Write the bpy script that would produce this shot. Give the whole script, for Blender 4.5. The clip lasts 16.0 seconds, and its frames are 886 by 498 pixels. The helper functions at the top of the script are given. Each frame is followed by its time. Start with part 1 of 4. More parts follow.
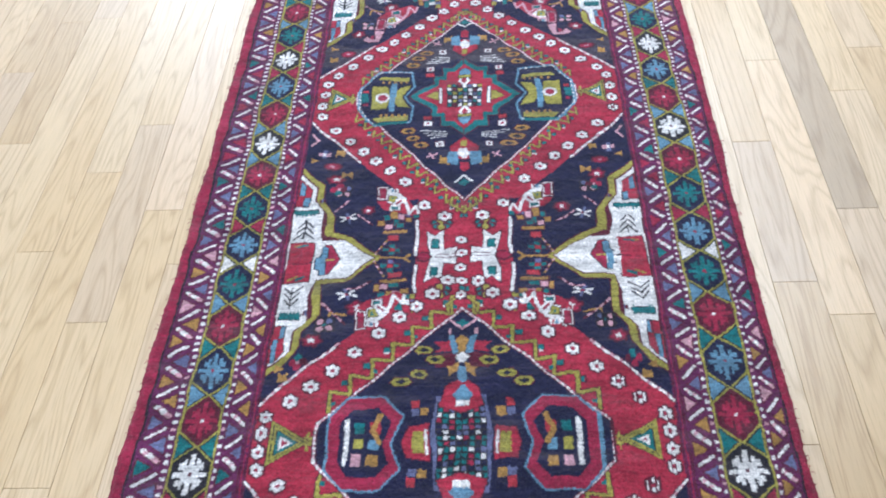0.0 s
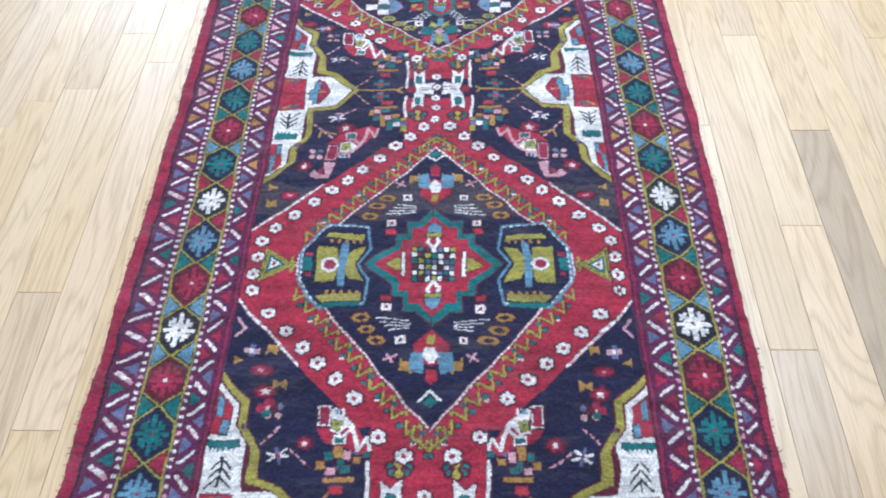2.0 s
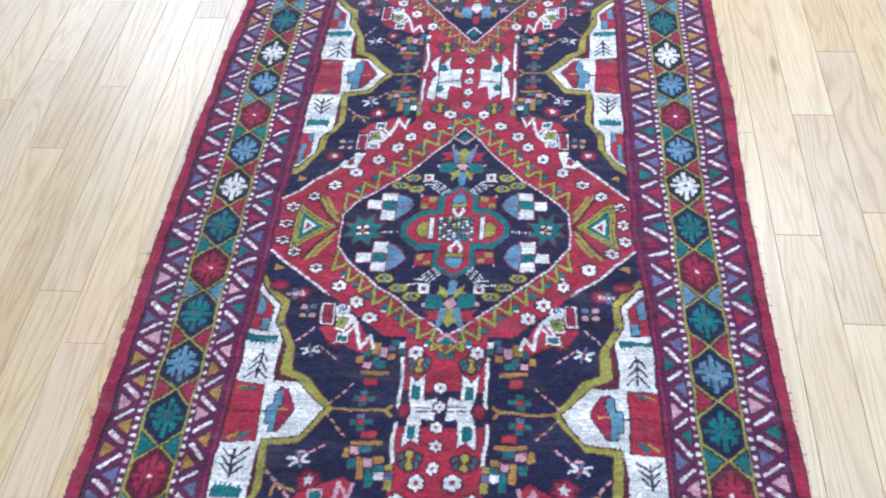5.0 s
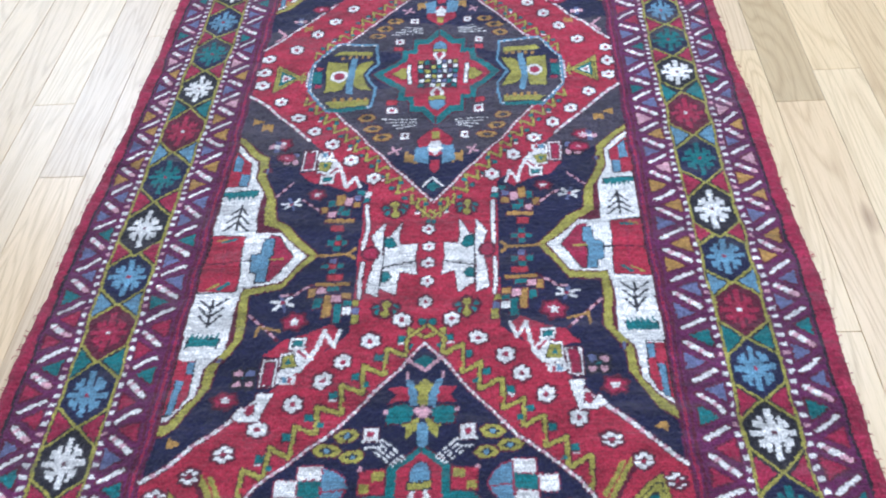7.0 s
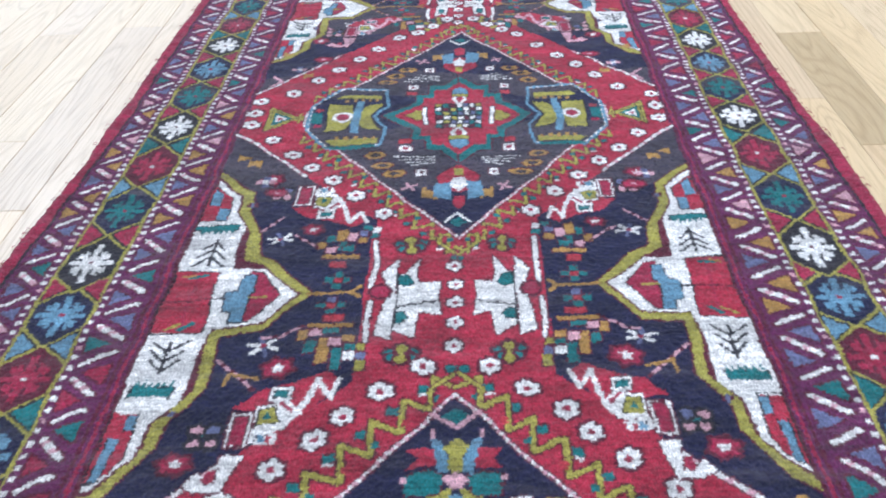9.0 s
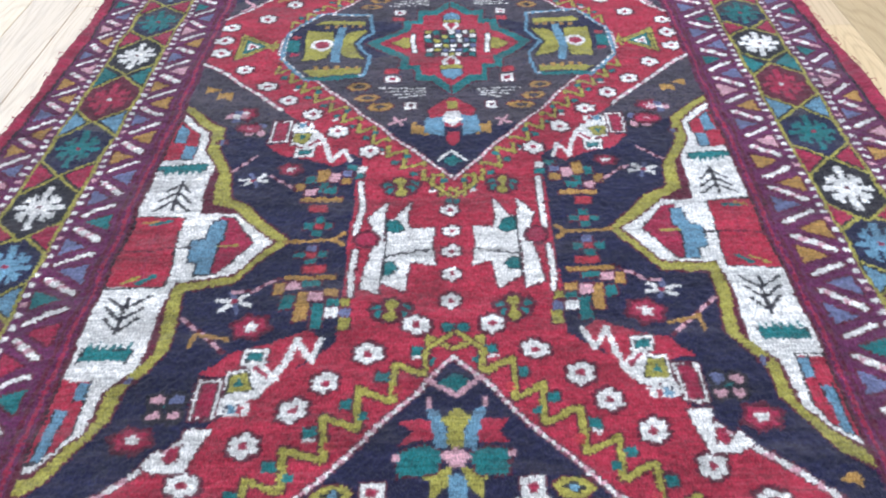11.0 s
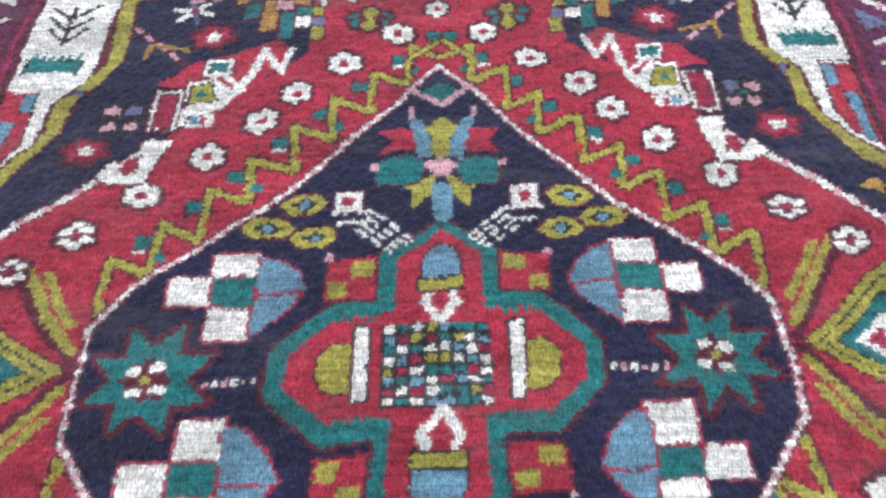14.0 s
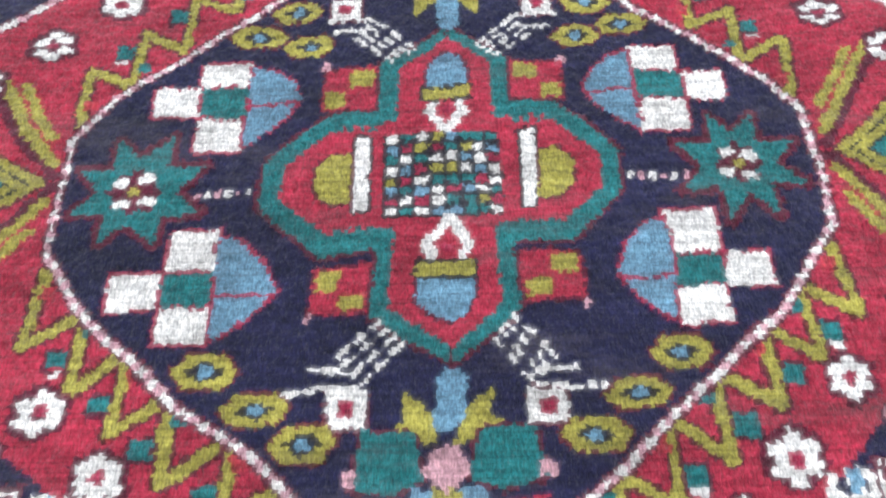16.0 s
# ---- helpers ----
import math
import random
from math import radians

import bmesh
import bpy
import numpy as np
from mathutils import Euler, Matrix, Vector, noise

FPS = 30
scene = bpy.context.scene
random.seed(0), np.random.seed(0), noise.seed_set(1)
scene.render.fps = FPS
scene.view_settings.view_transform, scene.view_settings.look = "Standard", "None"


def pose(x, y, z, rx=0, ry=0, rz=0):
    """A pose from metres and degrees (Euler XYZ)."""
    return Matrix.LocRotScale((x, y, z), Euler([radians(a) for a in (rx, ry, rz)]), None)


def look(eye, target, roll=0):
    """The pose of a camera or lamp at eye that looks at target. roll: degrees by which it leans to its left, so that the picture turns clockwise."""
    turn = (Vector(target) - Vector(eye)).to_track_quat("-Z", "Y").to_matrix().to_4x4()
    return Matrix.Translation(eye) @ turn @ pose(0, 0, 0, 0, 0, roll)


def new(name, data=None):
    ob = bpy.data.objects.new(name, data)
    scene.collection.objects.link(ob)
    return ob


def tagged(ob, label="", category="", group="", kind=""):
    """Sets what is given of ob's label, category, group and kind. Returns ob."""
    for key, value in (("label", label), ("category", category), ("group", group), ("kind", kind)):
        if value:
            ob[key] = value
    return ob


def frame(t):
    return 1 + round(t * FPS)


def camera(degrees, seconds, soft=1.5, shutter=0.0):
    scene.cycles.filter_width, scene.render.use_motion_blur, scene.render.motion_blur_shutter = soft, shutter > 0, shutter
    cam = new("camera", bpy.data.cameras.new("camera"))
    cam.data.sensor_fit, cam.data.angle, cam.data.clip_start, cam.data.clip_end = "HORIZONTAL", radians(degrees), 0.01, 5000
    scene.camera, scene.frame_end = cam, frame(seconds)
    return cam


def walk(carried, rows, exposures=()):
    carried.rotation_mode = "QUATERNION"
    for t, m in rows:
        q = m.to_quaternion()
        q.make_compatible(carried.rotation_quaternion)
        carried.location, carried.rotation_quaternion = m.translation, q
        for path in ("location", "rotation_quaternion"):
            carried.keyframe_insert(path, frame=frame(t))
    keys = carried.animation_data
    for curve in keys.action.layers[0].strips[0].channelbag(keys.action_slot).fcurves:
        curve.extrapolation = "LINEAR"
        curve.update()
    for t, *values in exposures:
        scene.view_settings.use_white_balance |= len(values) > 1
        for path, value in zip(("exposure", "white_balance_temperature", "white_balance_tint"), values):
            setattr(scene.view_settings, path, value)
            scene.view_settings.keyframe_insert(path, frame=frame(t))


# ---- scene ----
cam = camera(53.6, 16.0, 1.9)
PATH = [
    (0, (0.076, -3.076, 1.616), (-0.041, -1.759, 0.115), -5.1),
    (0.5, (0.089, -2.905, 1.6), (-0.035, -1.591, 0.097), -4.7),
    (1, (0.028, -2.691, 1.594), (-0.04, -1.39, 0.077), -3.0),
    (1.5, (0.012, -2.535, 1.582), (-0.014, -1.23, 0.067), -1.6),
    (2, (0.061, -2.332, 1.571), (0.022, -1.053, 0.033), -1.2),
    (2.5, (0.13, -2.161, 1.58), (0.003, -0.889, 0.042), -3.7),
    (3, (0.09, -1.968, 1.573), (-0.027, -0.705, 0.027), -3.2),
    (3.5, (0.038, -1.803, 1.583), (-0.017, -0.534, 0.038), -1.4),
    (4, (0.073, -1.607, 1.555), (0.013, -0.355, -0.004), -1.8),
    (4.5, (0.152, -1.422, 1.556), (-0.005, -0.186, -0.008), -4.4),
    (5, (0.153, -1.286, 1.562), (-0.029, -0.049, 0.001), -4.9),
    (5.2, (0.129, -1.209, 1.558), (-0.055, 0.047, 0.012), -4.7),
    (7.3, (0.133, -0.514, 1.073), (0.004, 0.891, -0.345), -5.6),
    (7.5, (0.118, -0.512, 0.995), (-0.009, 0.971, -0.341), -5.0),
    (8, (0.075, -0.518, 0.912), (-0.04, 1.09, -0.273), -4.1),
    (8.2, (0.058, -0.512, 0.881), (-0.051, 1.12, -0.27), -3.6),
    (10.3, (0.016, -0.325, 0.713), (-0.034, 1.262, -0.503), -2.6),
    (10.5, (0.013, -0.323, 0.71), (-0.037, 1.25, -0.525), -2.7),
    (11, (0.008, -0.325, 0.699), (-0.032, 1.226, -0.563), -2.1),
    (11.5, (0.01, -0.326, 0.684), (-0.021, 1.205, -0.602), -2.0),
    (12, (0.01, -0.33, 0.663), (-0.02, 1.17, -0.66), -1.9),
    (12.5, (0.015, -0.332, 0.64), (-0.015, 1.107, -0.749), -2.0),
    (13, (0.013, -0.33, 0.614), (-0.023, 1.039, -0.843), -2.0),
    (13.5, (0.014, -0.324, 0.595), (-0.027, 0.968, -0.932), -2.2),
    (14, (0.017, -0.327, 0.576), (-0.026, 0.897, -1.005), -2.6),
    (14.5, (0.016, -0.335, 0.556), (-0.032, 0.835, -1.064), -2.9),
    (15, (0.015, -0.34, 0.536), (-0.038, 0.763, -1.132), -3.3),
    (15.5, (0.014, -0.346, 0.523), (-0.034, 0.705, -1.178), -3.3),
    (16, (0.01, -0.352, 0.512), (-0.035, 0.66, -1.213), -3.2),
]
walk(cam, [(t, look(eye, target, roll)) for t, eye, target, roll in PATH],
     exposures=((0, 0.26, 5500, 10), (2.5, 0.18, 5450, 10), (5.2, 0.0, 5350, 10), (8.2, -0.1, 5500, 10), (10.3, -0.06, 5700, 10), (14.5, 0.08, 6200, 10), (16, 0.22, 6200, 10)))

# ---- light ----
world = bpy.data.worlds.new("sky")
scene.world = world
world.use_nodes = True
wn = world.node_tree.nodes
sky = wn.new("ShaderNodeTexSky")
sky.sky_type, sky.sun_disc = "NISHITA", False
sky.sun_elevation, sky.sun_rotation = radians(35), radians(-30)
wn["Background"].inputs["Strength"].default_value = 0.12
world.node_tree.links.new(sky.outputs["Color"], wn["Background"].inputs["Color"])
scene.view_settings.exposure = 0.0


def area(name, size, size_y, power, colour, m):
    lamp = bpy.data.lights.new(name, "AREA")
    lamp.shape, lamp.size, lamp.size_y, lamp.energy, lamp.color = "RECTANGLE", size, size_y, power, colour
    ob = new(name, lamp)
    ob.matrix_world = m
    return ob


# daylight through the tall shop windows at the far corner
area("window_daylight", 3.4, 2.6, 40, (0.80, 0.90, 1.0), look((-2.1, 5.95, 1.65), (-2.1, 0, 1.5)))
area("window_daylight", 3.6, 2.6, 30, (0.80, 0.90, 1.0), look((-3.95, 3.9, 1.65), (0, 3.9, 1.5)))
# added unseen overhead fill, watts balanced along the rug; the last gives floor glare
for px, py, side, watts in ((-1.5, -2.8, 0.6, 62), (1.5, -2.8, 0.6, 3), (-1.5, -0.8, 0.6, 20), (1.5, 0.4, 0.6, 72), (-1.5, 2.2, 0.6, 6), (1.5, 2.4, 0.6, 100), (-2.8, 4.6, 1.2, 155)):
    area("overhead_fill", 1.2, side, watts, (0.83, 0.91, 1.0), pose(px, py, 3.16))


# ---- materials ----
def node_material(name):
    m = bpy.data.materials.new(name)
    m.use_nodes = True
    nt = m.node_tree
    return m, nt, nt.nodes["Principled BSDF"]


def add(nt, kind, **values):
    n = nt.nodes.new(kind)
    for k, v in values.items():
        n.inputs[k.replace("_", " ")].default_value = v
    return n


def mapped(nt, scale, source="Object"):
    tc = nt.nodes.new("ShaderNodeTexCoord")
    mp = nt.nodes.new("ShaderNodeMapping")
    mp.inputs["Scale"].default_value = scale
    nt.links.new(tc.outputs[source], mp.inputs["Vector"])
    return mp.outputs["Vector"]


def ramp(nt, fac, stops):
    r = nt.nodes.new("ShaderNodeValToRGB")
    el = r.color_ramp.elements
    while len(el) < len(stops):
        el.new(0.5)
    for e, (p, c) in zip(el, stops):
        e.position, e.color = p, (*c, 1)
    nt.links.new(fac, r.inputs["Fac"])
    return r.outputs["Color"]


def mix(nt, a, b, fac, blend="MIX"):
    n = nt.nodes.new("ShaderNodeMix")
    n.data_type, n.blend_type = "RGBA", blend
    for sock, val in ((n.inputs["Factor"], fac), (n.inputs[6], a), (n.inputs[7], b)):
        if isinstance(val, (int, float)):
            sock.default_value = val
        elif isinstance(val, tuple):
            sock.default_value = (*val, 1)
        else:
            nt.links.new(val, sock)
    return n.outputs[2]


WORN_AND_SHEEN = (0.16, 0.135, 0.14)


def wool(name, wear_and_sheen=1.0):
    """Knotted wool pile in the dye of each knot: knot-to-knot shade, weft-wise abrash, combed fibres; wear, pile sheen
    and fibre highlights are put into the colour.
    """
    m, nt, b = node_material(name)
    L = nt.links.new

    def noise(scale, detail, rough=0.5):
        n = add(nt, "ShaderNodeTexNoise", Scale=1.0, Detail=detail, Roughness=rough)
        L(mapped(nt, scale), n.inputs["Vector"])
        return n.outputs["Fac"]

    def shade(c, fac, stops, amount):
        return mix(nt, c, ramp(nt, fac, [(p, (g, g, g)) for p, g in stops]), amount, "MULTIPLY")
    dye = nt.nodes.new("ShaderNodeAttribute")
    dye.attribute_name = "dye"
    knots = add(nt, "ShaderNodeTexWhiteNoise")
    snap = nt.nodes.new("ShaderNodeVectorMath")
    snap.operation = "SNAP"
    snap.inputs[1].default_value = (0.0025, 0.0025, 1)
    L(mapped(nt, (1, 1, 0)), snap.inputs[0])
    L(snap.outputs[0], knots.inputs["Vector"])
    c = shade(dye.outputs["Color"], knots.outputs["Value"], [(0.0, 0.80), (1.0, 1.16)], 0.6)
    c = shade(c, noise((2.5, 38, 1), 4.0), [(0.3, 0.62), (0.5, 1.0), (0.72, 1.3)], 0.6)
    strand = noise((760, 190, 300), 3.0, 0.7)
    # the glint of single fibres is put into the colour here
    c = shade(c, strand, [(0.28, 0.22), (0.5, 0.98), (0.70, 1.75)], 0.62)
    c = shade(c, noise((16, 400, 1), 2.0), [(0.33, 0.55), (0.55, 1.1)], 0.5)
    c = shade(c, noise((80, 120, 1), 4.0, 0.7), [(0.3, 0.58), (0.52, 1.0), (0.72, 1.34)], 0.85)
    # lay of the pile: brushed areas catching more or less light, as colour
    c = shade(c, noise((11, 19, 1), 3.0, 0.6), [(0.32, 0.68), (0.5, 1.0), (0.68, 1.24)], 0.85)
    # pale fibre tips: small wool highlights mixed into the colour
    tip_glints = ramp(nt, noise((620, 240, 200), 2.0, 0.6), [(0.56, (0, 0, 0)), (0.74, (0.17, 0.17, 0.17))])
    c = mix(nt, c, (0.20, 0.19, 0.20), tip_glints, "LIGHTEN")
    # grey patches: worn pile, and wool sheen painted into the colour
    patch = ramp(nt, noise((4.0, 15.0, 1), 6.0, 0.75), [(0.52, (0, 0, 0)), (0.74, (0.36 * wear_and_sheen,) * 3)])
    c = mix(nt, c, WORN_AND_SHEEN, patch)
    L(c, b.inputs["Base Color"])
    b.inputs["Roughness"].default_value = 0.78
    b.inputs["Specular IOR Level"].default_value = 0.2
    b.inputs["Sheen Weight"].default_value = 0.08
    b.inputs["Sheen Roughness"].default_value = 0.45
    bump = nt.nodes.new("ShaderNodeBump")
    bump.inputs["Strength"].default_value = 0.8
    bump.inputs["Distance"].default_value = 0.0035
    L(strand, bump.inputs["Height"])
    L(bump.outputs["Normal"], b.inputs["Normal"])
    return m


DYES = {
    "navy": (0.0135, 0.0135, 0.046), "red": (0.36, 0.024, 0.051), "crimson": (0.30, 0.019, 0.055),
    "white": (0.76, 0.725, 0.69), "teal": (0.016, 0.145, 0.15), "blue": (0.135, 0.26, 0.36),
    "olive": (0.335, 0.295, 0.058), "plum": (0.115, 0.017, 0.072), "pink": (0.58, 0.32, 0.36),
    "gold": (0.38, 0.21, 0.055), "black": (0.018, 0.015, 0.022), "slate": (0.13, 0.14, 0.25),
    "rust": (0.40, 0.036, 0.052), "wine": (0.10, 0.011, 0.028), "umber": (0.058, 0.047, 0.064),
}
DYE_NAMES = list(DYES)
WOOL = wool("knotted_wool")
CODE = {n: i for i, n in enumerate(DYE_NAMES)}


def oak(name, shade=1.0, cool=1.0):
    m, nt, b = node_material(name)
    L = nt.links.new
    info = nt.nodes.new("ShaderNodeObjectInfo")
    geo = nt.nodes.new("ShaderNodeNewGeometry")
    rnd = nt.nodes.new("ShaderNodeMath")
    rnd.operation = "ADD"
    L(info.outputs["Random"], rnd.inputs[0])
    L(geo.outputs["Random Per Island"], rnd.inputs[1])
    wrap = nt.nodes.new("ShaderNodeMath")
    wrap.operation = "FRACT"
    L(rnd.outputs[0], wrap.inputs[0])
    shift = nt.nodes.new("ShaderNodeVectorMath")
    shift.operation = "MULTIPLY_ADD"
    shift.inputs[1].default_value = (7.3, 3.1, 5.7)
    comb = nt.nodes.new("ShaderNodeCombineXYZ")
    for k in range(3):
        L(wrap.outputs[0], comb.inputs[k])
    L(comb.outputs[0], shift.inputs[0])
    pos = nt.nodes.new("ShaderNodeMapping")
    pos.inputs["Scale"].default_value = (8.0, 0.75, 1.0)
    L(geo.outputs["Position"], pos.inputs["Vector"])
    L(pos.outputs[0], shift.inputs[2])
    big = add(nt, "ShaderNodeTexNoise", Scale=1.0, Detail=2.0, Distortion=0.6)
    L(shift.outputs[0], big.inputs["Vector"])
    rings = nt.nodes.new("ShaderNodeMath")
    rings.operation = "MULTIPLY"
    rings.inputs[1].default_value = 17.0
    L(big.outputs["Fac"], rings.inputs[0])
    saw = nt.nodes.new("ShaderNodeMath")
    saw.operation = "FRACT"
    L(rings.outputs[0], saw.inputs[0])
    fine = add(nt, "ShaderNodeTexNoise", Scale=1.0, Detail=5.0, Roughness=0.65)
    fmap = nt.nodes.new("ShaderNodeMapping")
    fmap.inputs["Scale"].default_value = (300, 9, 1)
    L(geo.outputs["Position"], fmap.inputs["Vector"])
    L(fmap.outputs[0], fine.inputs["Vector"])
    tones = ((0.0, (0.51, 0.365, 0.205)), (0.3, (0.575, 0.415, 0.232)), (0.6, (0.61, 0.46, 0.28)), (0.85, (0.56, 0.415, 0.262)), (1.0, (0.50, 0.37, 0.235)))
    tone = ramp(nt, wrap.outputs[0], [(p, (c[0] * shade, c[1] * shade, c[2] * shade * cool)) for p, c in tones])
    grain = ramp(nt, saw.outputs[0], [(0.0, (0.66, 0.60, 0.52)), (0.22, (0.97, 0.97, 0.96)), (0.7, (1.04, 1.04, 1.04)), (1.0, (0.70, 0.64, 0.56))])
    pores = ramp(nt, fine.outputs["Fac"], [(0.34, (0.72, 0.68, 0.62)), (0.5, (1, 1, 1)), (0.75, (1.06, 1.05, 1.04))])
    c = mix(nt, tone, grain, 0.5, "MULTIPLY")
    c = mix(nt, c, pores, 0.6, "MULTIPLY")
    vor = add(nt, "ShaderNodeTexVoronoi", Scale=1.0)
    vm = nt.nodes.new("ShaderNodeMapping")
    vm.inputs["Scale"].default_value = (3.6, 1.3, 1)
    L(geo.outputs["Position"], vm.inputs["Vector"])
    L(vm.outputs[0], vor.inputs["Vector"])
    knot = ramp(nt, vor.outputs["Distance"], [(0.02, (0.42, 0.33, 0.25)), (0.07, (1, 1, 1))])
    c = mix(nt, c, knot, 0.7, "MULTIPLY")
    L(c, b.inputs["Base Color"])
    rough = ramp(nt, fine.outputs["Fac"], [(0.3, (0.42,) * 3), (0.7, (0.32,) * 3)])
    L(rough, b.inputs["Roughness"])
    bump = nt.nodes.new("ShaderNodeBump")
    bump.inputs["Strength"].default_value = 0.15
    bump.inputs["Distance"].default_value = 0.001
    L(fine.outputs["Fac"], bump.inputs["Height"])
    L(bump.outputs["Normal"], b.inputs["Normal"])
    return m


def plain(name, colour, rough=0.8, grain=30.0):
    m, nt, b = node_material(name)
    n = add(nt, "ShaderNodeTexNoise", Scale=grain, Detail=5.0)
    nt.links.new(mapped(nt, (1, 1, 1)), n.inputs["Vector"])
    nt.links.new(ramp(nt, n.outputs["Fac"], [(0.3, tuple(c * 0.88 for c in colour)), (0.7, colour)]), b.inputs["Base Color"])
    b.inputs["Roughness"].default_value = rough
    return m


OAKS = [oak("oak_plank"), oak("brown_oak_plank", 0.74, 0.98), oak("grey_oak_plank", 0.90, 1.08), oak("pale_oak_plank", 1.08, 1.04)]
OAK = OAKS[0]
PAINT = plain("white_wall_paint", (0.78, 0.77, 0.74))
GAP = plain("dark_subfloor", (0.10, 0.07, 0.045))
JUTE = plain("cotton_backing", (0.45, 0.38, 0.30), 0.9, 200)


def part(name, bm, material, parent, label=""):
    me = bpy.data.meshes.new(name)
    bm.to_mesh(me)
    bm.free()
    me.materials.append(material)
    ob = new(name, me)
    ob.parent = parent
    return tagged(ob, label)


def box(bm, x0, y0, z0, x1, y1, z1):
    bmesh.ops.create_cube(bm, size=1, matrix=Matrix.Translation(((x0 + x1) / 2, (y0 + y1) / 2, (z0 + z1) / 2)) @ Matrix.Diagonal((x1 - x0, y1 - y0, z1 - z0, 1)))


def setting(name, boxes, material, label, category):
    bm = bmesh.new()
    for b in boxes:
        box(bm, *b)
    ob = part(name, bm, material, None, label)
    return tagged(ob, "", category, "", "structure")


# ---- room ----
X0, X1, Y0, Y1, H = -4.0, 4.0, -5.5, 6.0, 3.2
setting("wall_west", [(X0 - 0.15, Y0, -0.1, X0, 2.1, H), (X0 - 0.15, 5.7, -0.1, X0, Y1, H), (X0 - 0.15, 2.1, -0.1, X0, 5.7, 0.35), (X0 - 0.15, 2.1, 2.95, X0, 5.7, H)], PAINT, "white painted showroom wall with a window opening", "wall")
setting("wall_east", [(X1, Y0, -0.1, X1 + 0.15, Y1, H)], PAINT, "plain white painted showroom wall", "wall")
setting("wall_south", [(X0 - 0.15, Y0 - 0.15, -0.1, X1 + 0.15, Y0, H)], PAINT, "plain white painted showroom wall", "wall")
setting("wall_north", [(X0 - 0.15, Y1, -0.1, -3.8, Y1 + 0.15, H), (-0.4, Y1, -0.1, X1 + 0.15, Y1 + 0.15, H), (-3.8, Y1, -0.1, -0.4, Y1 + 0.15, 0.35), (-3.8, Y1, 2.95, -0.4, Y1 + 0.15, H)],
        PAINT, "white painted wall with a wide shop window opening", "wall")
setting("ceiling", [(X0 - 0.15, Y0 - 0.15, H, X1 + 0.15, Y1 + 0.15, H + 0.12)], PAINT, "plain white painted ceiling", "ceiling")

# ---- the knotted rug ----
# one cell is one knot; motifs are laid on the knot grid and then knotted as meshes of their own
K = 0.0025
RX, RY0, RY1 = 0.735, -2.55, 2.55
NC, NR = int(2 * RX / K), int((RY1 - RY0) / K)
gx = (np.arange(NC) + 0.5) * K - RX
gy = (np.arange(NR) + 0.5) * K + RY0
rng = np.random.default_rng(5)
GX, GY = np.meshgrid(gx, gy)
# the two sides were not woven quite alike: widths from the middle line, along the length
ALONG = (-2.8, -1.25, -0.87, -0.4, 0.12, 0.63, 1.07, 1.42, 2.8)
LEFT = (1.03, 1.014, 1.012, 1.02, 1.034, 1.04, 1.021, 1.012, 1.0)
RIGHT = (1.045, 1.045, 1.029, 1.0, 0.981, 0.975, 0.973, 0.98, 0.98)
SCL = np.where(GX < 0, np.interp(GY, ALONG, LEFT), np.interp(GY, ALONG, RIGHT))
FIELD_AT = (-2.55, -1.7, -1.1, -0.8, -0.5, -0.3, 0.0, 0.55, 2.55)
FIELD = np.where(GX < 0, np.interp(GY, FIELD_AT, (1.06, 1.06, 1.04, 1.035, 1.03, 1.025, 1.015, 1.0, 1.0)), np.interp(GY, FIELD_AT, (1.08, 1.08, 1.07, 1.06, 1.045, 1.02, 0.955, 0.94, 0.945)))
INNER = 1 - np.clip((np.abs(GX) - 0.405) / 0.07, 0, 1)
SCL = SCL + (FIELD - SCL) * INNER
WIDE = np.where(GX < 0, np.interp(GY, (-2.3, -1.6, -1.04, -0.55, 0.0, 0.4, 0.65, 0.95, 1.3, 2.55), (0.714, 0.702, 0.705, 0.702, 0.708, 0.709, 0.703, 0.688, 0.685, 0.682)),
                np.interp(GY, (-2.3, -1.5, -1.1, -0.5, -0.28, 0.15, 0.4, 0.7, 0.96, 1.2, 2.55), (0.682, 0.680, 0.685, 0.685, 0.677, 0.669, 0.677, 0.670, 0.669, 0.660, 0.652)))
# the weft runs a little aslant in the middle of the piece
SKEW = np.interp(GY, (-1.3, -0.9, -0.47, 0.0, 0.3, 0.55, 0.85, 1.1), (0.0, 0.005, 0.022, 0.032, 0.03, 0.02, 0.0, -0.01)) * GX * INNER


def ripple(a, b, scale, amp, seed):
    r = np.random.default_rng(seed)
    out = np.zeros_like(a)
    for k in range(5):
        th, ph, f = r.uniform(0, 6.28), r.uniform(0, 6.28), r.uniform(0.5, 1.6) / scale
        out += np.sin((a * np.cos(th) + b * np.sin(th)) * 6.28 * f + ph)
    return out * amp / 2.2


NOM = np.abs(GX) / SCL
BAND = 0.585 * SCL
NOM = np.where(np.abs(GX) > BAND, 0.585 + (np.abs(GX) - BAND) * 0.080 / (WIDE - BAND), NOM)
UU = np.sign(GX) * NOM + ripple(GX, GY, 0.10, 0.0020, 1) + rng.uniform(-0.0007, 0.0007, GX.shape)
VV = GY - SKEW + ripple(GX, GY, 0.10, 0.0020, 2) + rng.uniform(-0.0007, 0.0007, GX.shape)
COL = np.full(GX.shape, CODE["navy"], np.uint8)
OWN = np.zeros(GX.shape, np.int32)
PARTS = ["field_ground"]


